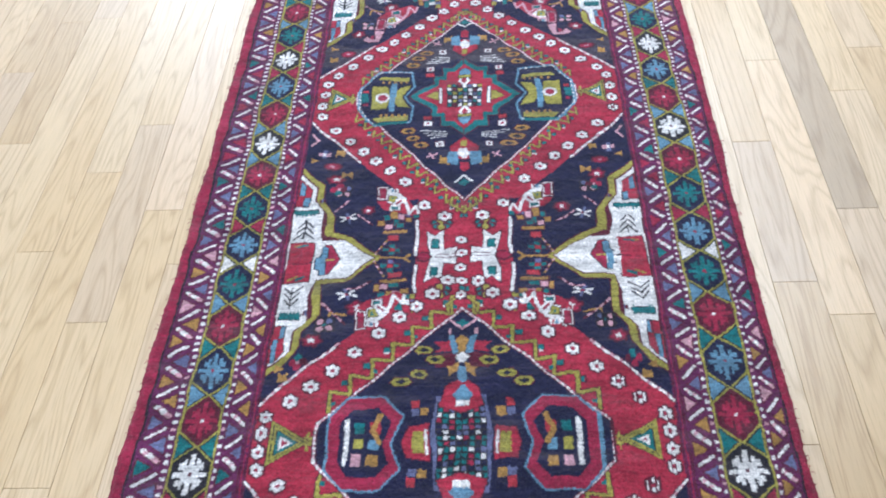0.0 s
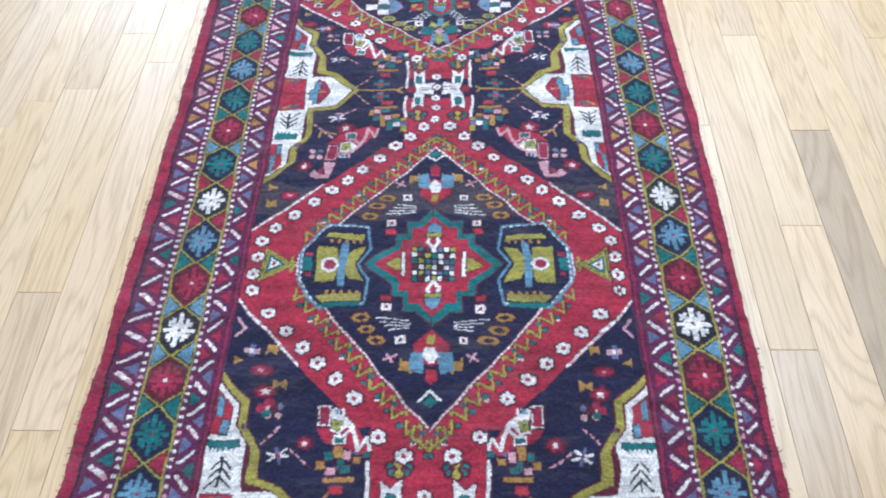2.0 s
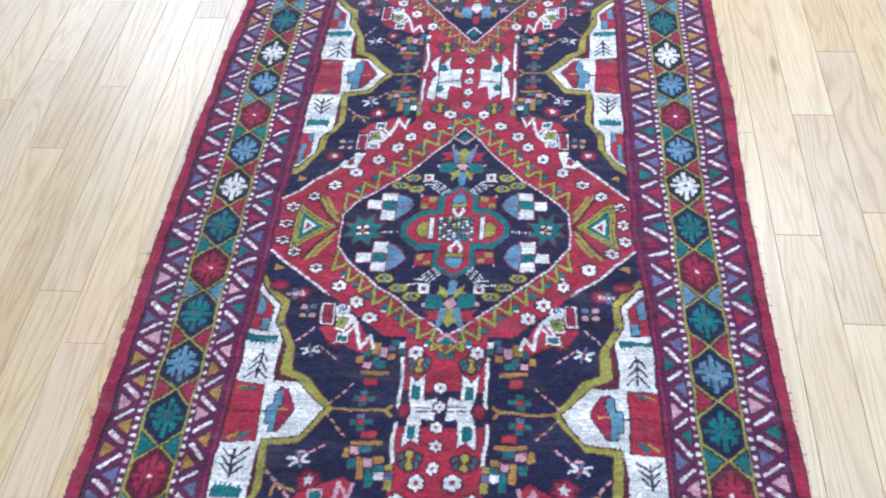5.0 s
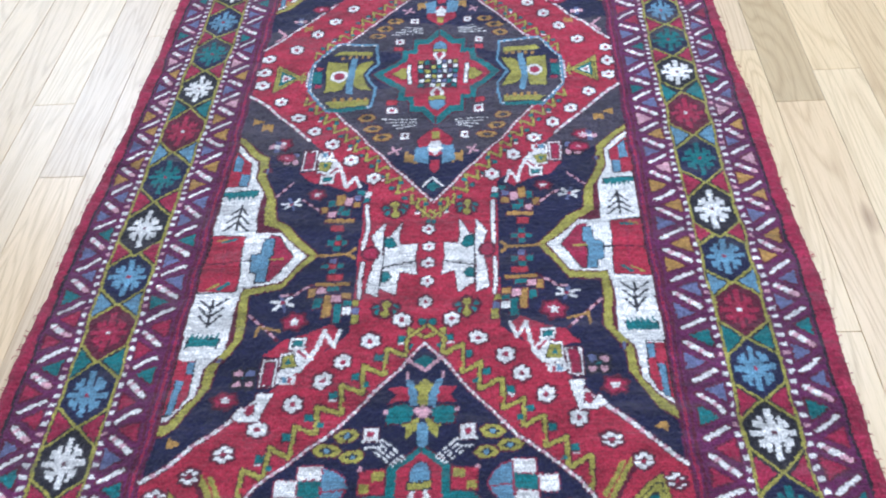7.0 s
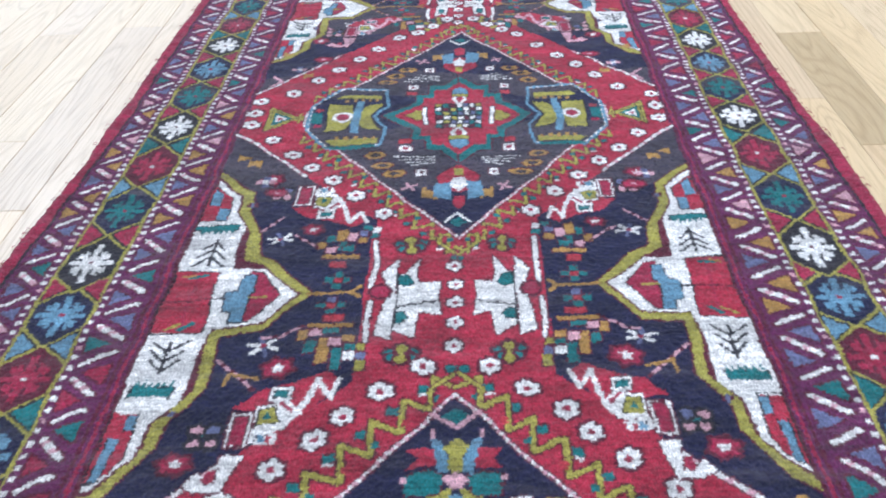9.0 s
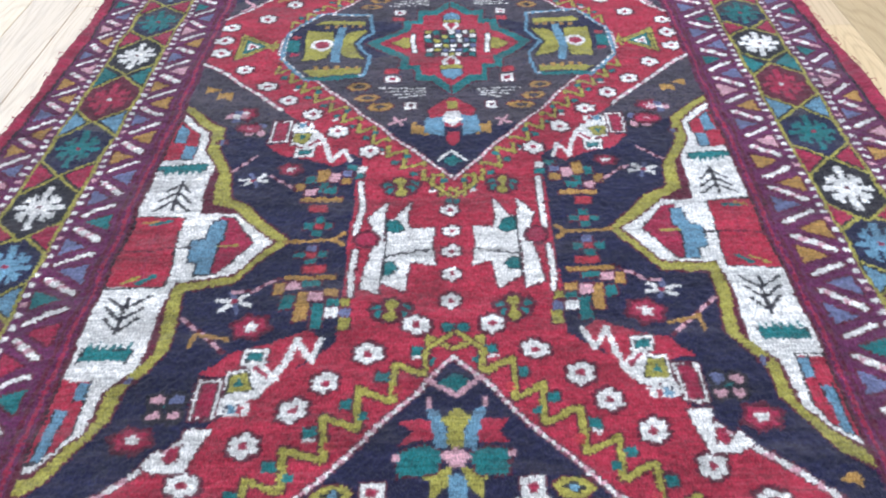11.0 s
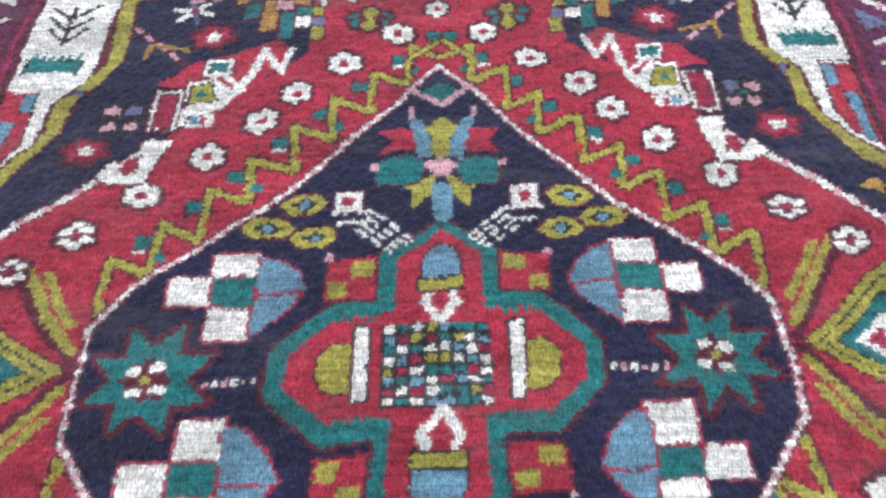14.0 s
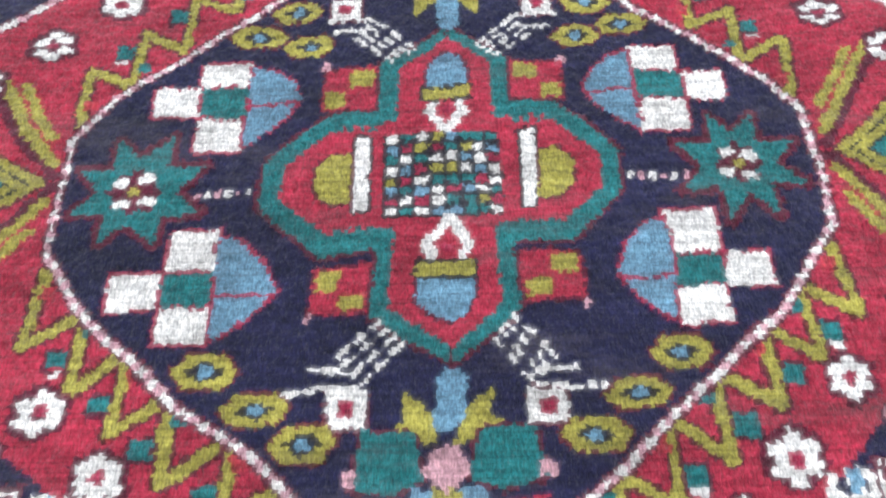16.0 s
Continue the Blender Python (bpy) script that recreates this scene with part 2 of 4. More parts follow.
class Motif:
    """A woven figure at (u, v): local shapes, scaled, laid over what is below."""

    def __init__(self, name, u=0.0, v=0.0, su=1.0, sv=1.0):
        self.t = (u, v, su, sv)
        PARTS.append(name)
        self.id = len(PARTS) - 1

    def _window(self, p, pad):
        c0 = max(0, int((p[:, 0].min() - pad + RX) / K) - int(0.05 * abs(p[:, 0]).max() / K) - 2)
        c1 = min(NC, int((p[:, 0].max() + pad + RX) / K) + int(0.05 * abs(p[:, 0]).max() / K) + 3)
        r0 = max(0, int((p[:, 1].min() - pad - RY0) / K) - 2)
        r1 = min(NR, int((p[:, 1].max() + pad - RY0) / K) + 3)
        return slice(r0, max(r0, r1)), slice(c0, max(c0, c1))

    def _pts(self, pts):
        u, v, su, sv = self.t
        a = np.array(pts, float)
        a[:, 0] = a[:, 0] * su + u
        a[:, 1] = a[:, 1] * sv + v
        return a

    def _lay(self, w, mask, colour):
        COL[w][mask] = CODE[colour]
        OWN[w][mask] = self.id

    def poly(self, pts, colour, edge=None, width=0.005):
        if edge:
            self.line(list(pts) + [pts[0]], width * 2, edge)
        p = self._pts(pts)
        w = self._window(p, 0)
        x, y = UU[w], VV[w]
        inside = np.zeros(x.shape, bool)
        for (ax, ay), (bx, by) in zip(p, np.roll(p, -1, 0)):
            if ay != by:
                inside ^= ((ay > y) != (by > y)) & (x < (bx - ax) * (y - ay) / (by - ay) + ax)
        self._lay(w, inside, colour)
        return self

    def line(self, pts, width, colour):
        p = self._pts(pts)
        for a, b in zip(p[:-1], p[1:]):
            w = self._window(np.array([a, b]), width)
            x, y = UU[w], VV[w]
            d = b - a
            s = np.clip(((x - a[0]) * d[0] + (y - a[1]) * d[1]) / max(1e-9, d @ d), 0, 1)
            self._lay(w, np.hypot(x - a[0] - s * d[0], y - a[1] - s * d[1]) < width / 2, colour)
        return self

    def twisted(self, pts, width, colours, step=0.008):
        """A two-coloured cord along pts."""
        for a, b in zip(pts[:-1], pts[1:]):
            n = max(1, round(math.hypot(b[0] - a[0], b[1] - a[1]) / step))
            for k in range(n):
                p, q = (tuple(a[i] + (b[i] - a[i]) * f / n for i in (0, 1)) for f in (k, k + 1))
                self.line([p, q], width, colours[k % len(colours)])
        return self

    def rect(self, u0, v0, u1, v1, colour, edge=None, width=0.004):
        return self.poly([(u0, v0), (u1, v0), (u1, v1), (u0, v1)], colour, edge, width)

    def disc(self, u, v, a, b, colour, edge=None, n=12):
        pts = [(u + a * math.cos(6.2832 * k / n), v + b * math.sin(6.2832 * k / n)) for k in range(n)]
        return self.poly(pts, colour, edge)

    def rhomb(self, u, v, a, b, colour, edge=None):
        return self.poly([(u - a, v), (u, v - b), (u + a, v), (u, v + b)], colour, edge)

    def star(self, u, v, r, colour, points=8, inner=0.5, turn=0.0, edge=None, squash=1.0):
        pts = []
        for k in range(points * 2):
            q, th = (r if k % 2 == 0 else r * inner), math.pi * k / points + turn
            pts.append((u + q * math.cos(th), v + q * math.sin(th) * squash))
        return self.poly(pts, colour, edge)


def flower(m, r=0.017, petal="white", heart="crimson", edge="wine"):
    """Five-petalled rosette."""
    for k in range(6):
        th = math.pi * k / 3 + 0.5
        m.disc(r * 0.62 * math.cos(th), r * 0.62 * math.sin(th), r * 0.62, r * 0.62, edge, n=8)
    for k in range(6):
        th = math.pi * k / 3 + 0.5
        m.disc(r * 0.60 * math.cos(th), r * 0.60 * math.sin(th), r * 0.36, r * 0.36, petal, n=8)
    m.disc(0, 0, r * 0.33, r * 0.33, heart, n=6)


def star_flower(m, r):
    """Small pale petals strewn on the dark ground."""
    for k in range(6):
        th = math.pi * k / 3 + 0.25
        m.line([(r * 0.35 * math.cos(th), r * 0.30 * math.sin(th)), (r * 0.95 * math.cos(th), r * 0.75 * math.sin(th))], 0.0062, ("white", "slate", "white")[k % 3])
    m.rect(-0.004, -0.003, 0.004, 0.003, "crimson")


def red_flower(m, r):
    m.star(0, 0, r, "crimson", 6, 0.72, 0.2, "wine", 0.85).star(0, 0, r * 0.5, "white", 5, 0.5, 0.3)


def cross_flower(m, r):
    """Four loose pink petals round a dark heart."""
    for k in range(4):
        th = 1.5708 * k + 0.75
        m.disc(r * 0.66 * math.cos(th), r * 0.66 * math.sin(th), r * 0.36, r * 0.36, "pink" if k != 1 else "slate", "black", 7)
    m.rect(-0.004, -0.004, 0.004, 0.004, "teal")


def eye(m, colour="olive", heart="blue"):
    m.poly([(-0.021, 0), (-0.012, 0.010), (0.012, 0.010), (0.021, 0), (0.012, -0.010), (-0.012, -0.010)], colour, "wine", 0.002)
    m.rhomb(0, 0, 0.0125, 0.0072, "black").disc(0, 0, 0.0052, 0.0042, heart, n=6)


def square(m, a=0.012, outer="white", inner="crimson"):
    m.rect(-a, -a, a, a, outer, "wine", 0.002).rect(-a * 0.45, -a * 0.45, a * 0.45, a * 0.45, inner)


# ---- borders ----
for s in (-1, 1):
    g = Motif("guard_band", 0, 0, s, 1)
    g.rect(0.416, RY0, 0.70, RY1, "plum")
    for k, c in ((0.4195, "wine"), (0.4265, "crimson"), (0.4335, "wine")):
        Motif("stripe", 0, 0, s, 1).line([(k, RY0), (k, RY1)], 0.0035, c)
    Motif("selvedge", 0, 0, s, 1).rect(0.643, RY0, 0.80, RY1, "crimson")
    Motif("stripe", 0, 0, s, 1).line([(0.641, RY0), (0.641, RY1)], 0.004, "black")
    Motif("main_border_ground", 0, 0, s, 1).rect(0.495, RY0, 0.584, RY1, "black")

TRI = ("crimson", "slate", "gold", "teal", "slate", "pink", "slate", "crimson", "teal", "gold", "slate")
for s in (-1, 1):
    for lo, hi, off in ((0.441, 0.482, 0.0), (0.598, 0.634, 0.02)):
        n = int((RY1 - RY0) / 0.052)
        mid, half = (lo + hi) / 2, (hi - lo) / 2
        for k in range(n):
            v = RY0 + 0.052 * k + off
            d = 1 if k % 2 else -1
            c = TRI[(k * 7 + (3 if s > 0 else 0) + k // 5) % len(TRI)]
            tri = Motif("triangle", s * mid, v + 0.026, s * d, 1)
            tri.poly([(half * 0.96, -0.018), (half * 0.96, 0.018), (-half * 0.30, 0.0)], c, "wine", 0.0025)
            bar = Motif("diagonal_bar", s * mid, v, s * d, 1)
            if (k + (s > 0)) % 2:
                bar.line([(-half * 0.78, 0.013), (half * 0.78, -0.013)], 0.0105, "wine")
                bar.line([(-half * 0.72, 0.012), (half * 0.72, -0.012)], 0.0064, "white")
            else:
                bar.line([(-half * 0.66, 0.012), (half * 0.66, -0.012)], 0.0135, "wine")
                bar.twisted([(-half * 0.62, 0.0115), (half * 0.62, -0.0115)], 0.0092, ("white", "pink", "white"), 0.006)
    for u in (0.489, 0.591):
        dots = Motif("dotted_line", 0, 0, s, 1)
        for k in range(int((RY1 - RY0) / 0.0185)):
            v = RY0 + 0.0185 * k
            dots.rect(u - 0.0038, v, u + 0.0038, v + 0.0075, "white" if k % 7 else "pink")

# lozenges of the main border between fixed white ones: (side, from, to, dyes on the way)
RUNS = ((-2.78, -2.26, -2.26, "BRT"), (-2.26, -1.263, -1.243, "RBRTBTR"), (-1.263, -0.882, -0.862, "RB"), (-0.882, 0.122, 0.156, "TRTBTRT"),
        (0.122, 0.630, 0.634, "BRB"), (0.630, 1.074, 1.063, "TR"), (1.074, 1.48, 1.435, "TB"), (1.48, 2.0, 1.965, "RTB"), (2.0, 2.75, 2.75, "TRBRT"))
LOZ = {"W": "white", "R": "crimson", "B": "blue", "T": "teal"}


def lozenge(m, c, a, h):
    """Eight-armed flower in a stretched hexagon with olive bands."""
    m.poly([(-a, -h * 0.42), (0, -h * 0.98), (a, -h * 0.42), (a, h * 0.42), (0, h * 0.98), (-a, h * 0.42)], {"R": "wine", "T": "navy", "B": "navy"}.get(c, "black"), "olive", 0.0042)
    q = LOZ[c]
    ground = {"R": "wine", "T": "navy", "B": "navy"}.get(c, "black")
    m.disc(0, 0, 0.019, 0.020, q, n=8)
    m.rect(-0.034, -0.0050, 0.034, 0.0050, q).rect(-0.0050, -h * 0.70, 0.0050, h * 0.70, q)
    for a0 in (-1, 1):
        for b0 in (-1, 1):
            m.rect(a0 * 0.010, b0 * 0.010, a0 * 0.025, b0 * 0.024, q).rect(a0 * 0.010, b0 * 0.020, a0 * 0.017, b0 * 0.031, q)
            m.line([(a0 * 0.0085, b0 * 0.017), (a0 * 0.0085, b0 * 0.034)], 0.0032, ground).line([(a0 * 0.017, b0 * 0.0078), (a0 * 0.034, b0 * 0.0078)], 0.0032, ground)
    m.rect(-0.0035, -0.0035, 0.0035, 0.0035, {"W": "wine", "R": "white", "B": "crimson", "T": "crimson"}[c])


for s in (-1, 1):
    last = "W"
    top_of = RY0
    for i, (v0, l1, r1, dyes) in enumerate(RUNS):
        if i == 0:
            start, stop = v0, l1
        else:
            start = top_of
            stop = l1 if s < 0 else r1
        top_of = stop
        n = len(dyes) + 1
        for k in range(n):
            step = (stop - start) / n
            c, nxt = ("W" + dyes)[k], (dyes + "W")[k]
            v = start + step * k
            gap = v + step / 2
            fill = ("teal" if (i + k) % 2 else "blue") if "R" in (c, nxt) else "crimson"
            if i == 1 and k == 4:
                fill = "white"
            for e in (-1, 1):
                Motif("corner_triangle", s * 0.5395, gap, e, 1).poly([(0.040, -step * 0.22), (0.040, step * 0.22), (0.010, 0)], fill, "black", 0.002)
            lozenge(Motif("border_lozenge", s * 0.5395, v, s, 1), c, 0.0395, step * 0.5)
    for u in (0.4965, 0.5825):
        Motif("olive_line", 0, 0, s, 1).line([(u, RY0), (u, RY1)], 0.004, "olive")


# ---- medallions ----
def hooked_edge(m, a, b, n, out, tall, colour="olive", phase=0.45):
    """Row of hooked teeth with small squares along the line from a to b; out: unit way outwards."""
    a, b, o = np.array(a), np.array(b), np.array(out)
    d = (b - a) / n
    rise = np.array((0.002, tall if o[1] > 0 else -tall))
    foot = [a + d * (k + phase) + o * 0.007 for k in range(n)]
    slim = 1.0 if n < 10 else 0.72
    for wide, dye in ((0.0118 * slim, "wine"), (0.0074 * slim, colour)):
        for k in range(n):
            m.line([tuple(foot[k]), tuple(foot[k] + rise), tuple(foot[k] - d * 0.94 + o * 0.002)], wide, dye)
    for k in range(n):
        c = foot[k] - d + np.array((0.013, rise[1] * 0.62))
        h = 0.0065 * slim
        m.rect(c[0] - h, c[1] - h, c[0] + h, c[1] + h, "teal", "wine", 0.002)
        if k % 3 == 1:
            m.rect(c[0] - 0.004, c[1] - 0.012, c[0] + 0.006, c[1] - 0.007, "white")
        c = foot[k] - d * 0.30 + o * 0.007
        m.rect(c[0] - 0.005, c[1] - 0.005, c[0] + 0.005, c[1] + 0.005, "rust" if k % 2 else "teal")


def red_ground(v, ends, corners, reach, column):
    """Red lozenge ground round a medallion, open to the panels above and below. ends: heights where the slopes meet the
    column; corners: heights at the field's edge; reach and column: length and half width of the red column, up and down."""
    m = Motif("medallion_ground", 0, v)
    for s in (-1, 1):
        pts = [(0, reach[0]), (s * column[0], reach[0]), (s * column[0], ends[0])]
        pts += [(s * 0.133, ends[0]), (s * 0.416, corners[0]), (s * 0.416, corners[1]), (s * 0.133, ends[1])]
        m.poly(pts + [(s * column[1], ends[1]), (s * column[1], -reach[1]), (0, -reach[1])], "red")
    for s in (-1, 1):
        for end, c in zip(ends, corners):
            e = Motif("ground_outline", 0, v, s, 1)
            way = [(0.416, c), (0.265, c + (end - c) * 0.151 / 0.283)]
            e.line(way, 0.010, "wine").twisted(way, 0.0062, ("white", "white", "pink"))


def lozenge_frame(v, upper, lower, cu, ground, n=7, wide=False):
    """upper and lower: the outline from each point to the corners at the side."""
    ring = upper + lower[::-1]
    for s in (-1, 1):
        Motif("medallion_field", 0, v, s, 1).poly(ring, ground)
    for s in (-1, 1):
        for line, e in ((upper, 1), (lower, -1)):
            a, b = line[0], line[-1]
            d = Vector((b[0] - a[0], b[1] - a[1])).normalized()
            hooked_edge(Motif("hooked_edge", 0, v, s, 1), a, b, n, (abs(d.y), abs(d.x) * e), 0.052 if wide else 0.047, "olive", 0.72 if wide else 0.45)
        if wide:
            # the ground bows in below the upper row of teeth
            Motif("medallion_field", 0, v, s, 1).poly(ring, ground)
        tri = Motif("corner_figure", s * (cu + 0.005), v + (0.012 if wide else 0.0), s, 1)
        w = 0.372 - cu
        if not wide:
            tri.rect(0.0, -0.010, 0.016, 0.010, "olive", "wine", 0.002).rect(0.005, -0.022, 0.011, 0.022, "olive")
        for e in (-1, 1):
            if wide:
                for a, b, dye in (((0.002, 0.004), (0.066, 0.092), "wine"), ((0.004, 0.016), (0.058, 0.096), "olive"), ((0.008, 0.040), (0.040, 0.088), "olive")):
                    tri.line([(a[0], a[1] * e), (b[0], b[1] * e)], 0.0078, dye)
        for k, c in ((1.0, "olive"), (0.83, "black"), (0.78, "olive"), (0.60, "black"), (0.56, "teal"), (0.34, "white"), (0.17, "crimson")):
            m0 = w * 0.66
            tri.poly([(m0 - w * 0.60 * k, 0), (m0 + w * 0.34 * k, (0.072 if wide else 0.050) * k), (m0 + w * 0.34 * k, -(0.072 if wide else 0.050) * k)], c, "wine" if k == 1.0 else None, 0.002)
        e = Motif("medallion_outline", 0, v, s, 1)
        e.line(ring, 0.0085, "wine").twisted(ring, 0.0046, ("white", "pink"), 0.006)


def band_flowers(v, up, down, n, middle, u_mid, r=0.0168, bend=1.0):
    """Rosettes along the two slopes of the red band, each given by its ends, and down its side."""
    for s in (-1, 1):
        for (a, b), count in zip((up, down), n):
            for k in range(count):
                f = (k + 0.10 * math.sin(5 * k + 9 * v)) / (count - 1)
                flower(Motif("rosette", s * (a[0] + (b[0] - a[0]) * max(0.0, f) ** bend), v + a[1] + (b[1] - a[1]) * f, s, 1), r)
        for k, w in enumerate(middle):
            flower(Motif("rosette", s * (u_mid + 0.004 * (k in (1, 2))), v + w, s, 1), r)


def insect(m, a="olive", b="teal", heart="pink"):
    """Winged figure in the point of a medallion; grows towards +v."""
    m.line([(0, -0.055), (0, -0.03)], 0.018, "blue")
    for s in (-1, 1):
        m.poly([(s * 0.004, -0.012), (s * 0.034, -0.022), (s * 0.026, -0.030), (s * 0.026, -0.050), (s * 0.010, -0.034)], a)
        m.poly([(s * 0.013, 0.006), (s * 0.019, -0.021), (s * 0.052, -0.023), (s * 0.055, 0.007), (s * 0.030, 0.013)], b, "wine", 0.002)
        m.poly([(s * 0.020, 0.020), (s * 0.056, 0.016), (s * 0.044, 0.030), (s * 0.060, 0.044), (s * 0.024, 0.046)], "red")
        m.poly([(s * 0.004, 0.012), (s * 0.020, 0.010), (s * 0.030, 0.062), (s * 0.018, 0.058)], "blue")
        m.rect(s * 0.025, 0.062, s * 0.031, 0.078, "pink").rect(s * 0.052, -0.002, s * 0.061, 0.006, "pink")
    m.poly([(-0.008, 0.012), (0.008, 0.012), (0.008, 0.034), (0.016, 0.046), (0, 0.062), (-0.016, 0.046), (-0.008, 0.034)], a)
    m.poly([(-0.015, 0.002), (0, 0.014), (0.015, 0.002), (0.006, -0.012), (-0.006, -0.012)], heart)
    m.rhomb(0, 0.095, 0.018, 0.012, "teal").line([(-0.026, 0.102), (0, 0.078), (0.026, 0.102)], 0.006, "pink")


def centre_grid(m, a, b, cols, rows, dyes):
    m.rect(-a, -b, a, b, "black")
    du, dv = 2 * a / cols, 2 * b / rows
    r = random.Random(int(a * 1e4) + cols)
    for i in range(cols):
        for j in range(rows):
            k = min(i, cols - 1 - i)
            c = dyes[(k * 3 + j * 5 + r.randrange(2)) % len(dyes)]
            m.rect(-a + du * i + du * 0.16, -b + dv * j + dv * 0.18, -a + du * (i + 1) - du * 0.1, -b + dv * (j + 1) - dv * 0.12, c)


def arm(m):
    """Flame-topped column on the middle line of the cross; grows towards +v."""
    m.poly([(-0.017, 0.040), (0.017, 0.040), (0.017, 0.056), (0.010, 0.070), (0, 0.078), (-0.010, 0.070), (-0.017, 0.056)], "blue", "wine", 0.002)
    m.rect(-0.018, 0.026, 0.018, 0.038, "olive", "black", 0.002)
    for s in (-1, 1):
        m.line([(s * 0.002, -0.008), (s * 0.008, 0.004), (s * 0.0135, 0.012), (s * 0.010, 0.020)], 0.0075, "white")
    m.rhomb(0, 0.015, 0.005, 0.005, "crimson")


def check_medallion(v):
    red_ground(v, (0.368, -0.290), (0.095, -0.061), (0.50, 0.42), (0.133, 0.085))
    lozenge_frame(v, [(0, 0.337), (0.152, 0.160), (0.248, 0.080), (0.271, 0.048)], [(0, -0.288), (0.165, -0.155), (0.215, -0.112), (0.268, -0.050)], 0.271, "navy", 8, True)
    band_flowers(v, ((0.139, 0.308), (0.349, 0.104)), ((0.167, -0.244), (0.356, -0.070)), (6, 5), (0.069, 0.019, -0.030), 0.393, bend=1.2)
    cross = Motif("cross_band", 0, v)
    outer = [(0, 0.146), (0.048, 0.106), (0.048, 0.066), (0.080, 0.066), (0.128, 0.018), (0.128, -0.016), (0.088, -0.056), (0.046, -0.056), (0.046, -0.104), (0, -0.138)]
    inner = [(0, 0.132), (0.035, 0.102), (0.036, 0.053), (0.073, 0.051), (0.114, 0.013), (0.114, -0.011), (0.082, -0.041), (0.034, -0.041), (0.034, -0.097), (0, -0.128)]
    for s in (-1, 1):
        cross.poly([(s * a, b) for a, b in outer], "teal", "wine", 0.003)
    for s in (-1, 1):
        cross.poly([(s * a, b) for a, b in inner], "red")
    for s in (-1, 1):
        teeth = Motif("comb_edge", 0, v, s, 1)
        for k in range(4):
            teeth.rect(0.050 + 0.008 * k, 0.046, 0.054 + 0.008 * k, 0.053, "teal").rect(0.050 + 0.008 * k, -0.045, 0.054 + 0.008 * k, -0.038, "teal")
    centre_grid(Motif("centre_grid", -0.002, v + 0.003), 0.0405, 0.037, 8, 8, ("teal", "white", "olive", "blue", "teal", "crimson", "white"))
    arm(Motif("column_figure", 0, v + 0.050, 1, 0.85))
    arm(Motif("column_figure", 0, v - 0.044, 1, -0.85))
    for s in (-1, 1):
        Motif("bar", s * 0.0585, v + 0.006, s, 1).rect(-0.005, -0.032, 0.005, 0.034, "white", "black", 0.0025)
        Motif("half_disc", s * 0.066, v + 0.002, s, 1).poly([(0, -0.020), (0.014, -0.020), (0.026, -0.010), (0.026, 0.010), (0.014, 0.020), (0, 0.020)], "olive", "wine", 0.002)
        for dv, up, dn in ((0.078, 0.024, 0.033), (-0.080, 0.034, 0.028)):
            cu = 0.1635 if dv > 0 else 0.168
            q = Motif("chequer", s * cu, v + dv, s, 1)
            w, h = 0.0165, 0.0130
            q.rect(-w, h, w, h + up, "white", "crimson", 0.0022).rect(-w, -h - dn, w, -h, "white", "crimson", 0.0022)
            q.rect(w, -h, w * 3, h, "white", "crimson", 0.0022).rect(-w, -h, w, h, "teal", "crimson", 0.0022)
            b = Motif("half_disc", s * (cu - w - 0.001), v + dv, s, 1)
            t, d = h + up * 0.8, -h - dn * 0.9
            b.poly([(0, d), (-0.010, d * 0.86), (-0.028, d * 0.45), (-0.038, 0.0), (-0.030, t * 0.5), (-0.014, t * 0.9), (0, t)], "blue", "crimson", 0.0022)
            b.line([(-0.037, -0.004), (0, -0.004)], 0.0028, "crimson")
        st = Motif("star_flower", s * 0.214, v + 0.0015, s, 1)
        st.star(0, 0, 0.049, "teal", 8, 0.55, 0.3927, "wine").star(0, 0, 0.020, "wine", 8, 0.7)
        for k in range(4):
            th = 1.5708 * k + 0.6
            st.disc(0.012 * math.cos(th), 0.012 * math.sin(th), 0.006, 0.006, "white", n=6)
        st.disc(0, 0, 0.005, 0.005, "olive", n=6)
        d = Motif("dotted_stem", 0, v, s, 1)
        for k in range(6):
            d.rect(0.134 + 0.0075 * k, -0.006, 0.138 + 0.0075 * k, -0.001, "pink" if k % 2 else "white")
        for e, dv in ((1, 0.085), (-1, -0.083)):
            r = Motif("small_chequer", s * 0.070, v + dv, s, 1)
            r.rect(-0.020, -0.018, 0.020, 0.018, "red", "wine", 0.002).rect(-0.018, 0.002 * e, 0.0, 0.015 * e, "olive").rect(0.002, -0.016 * e, 0.018, -0.002 * e, "olive")
            r.poly([(0.016, 0.019 * e), (0.024, 0.019 * e), (0.020, 0.027 * e)], "pink")
            square(Motif("small_square", s * (0.075 if e > 0 else 0.062), v + (0.165 if e > 0 else -0.168), s, 1))
            ray = Motif("ray_figure", 0, v, s, e)
            for k in range(4):
                ray.twisted([(0.026 + 0.0045 * k, 0.123 - 0.005 * k), (0.054 + 0.0045 * k, 0.152 - 0.006 * k)], 0.0030, ("white", "white", "navy"), 0.0048)
            ray.line([(0.056, 0.144), (0.084, 0.142)], 0.0030, "white").line([(0.056, 0.154), (0.108 if e < 0 else 0.090, 0.155)], 0.0030, "white")
            for a, b in (((0.116, 0.166), (0.143, 0.142), (0.105, 0.131)) if e > 0 else ((0.148, 0.138), (0.116, 0.163), (0.087, 0.187))):
                eye(Motif("almond", s * a, v + e * b, s, 1))
    insect(Motif("winged_figure", 0, v + 0.205))
    insect(Motif("winged_figure", 0, v - 0.205, 1, -1))


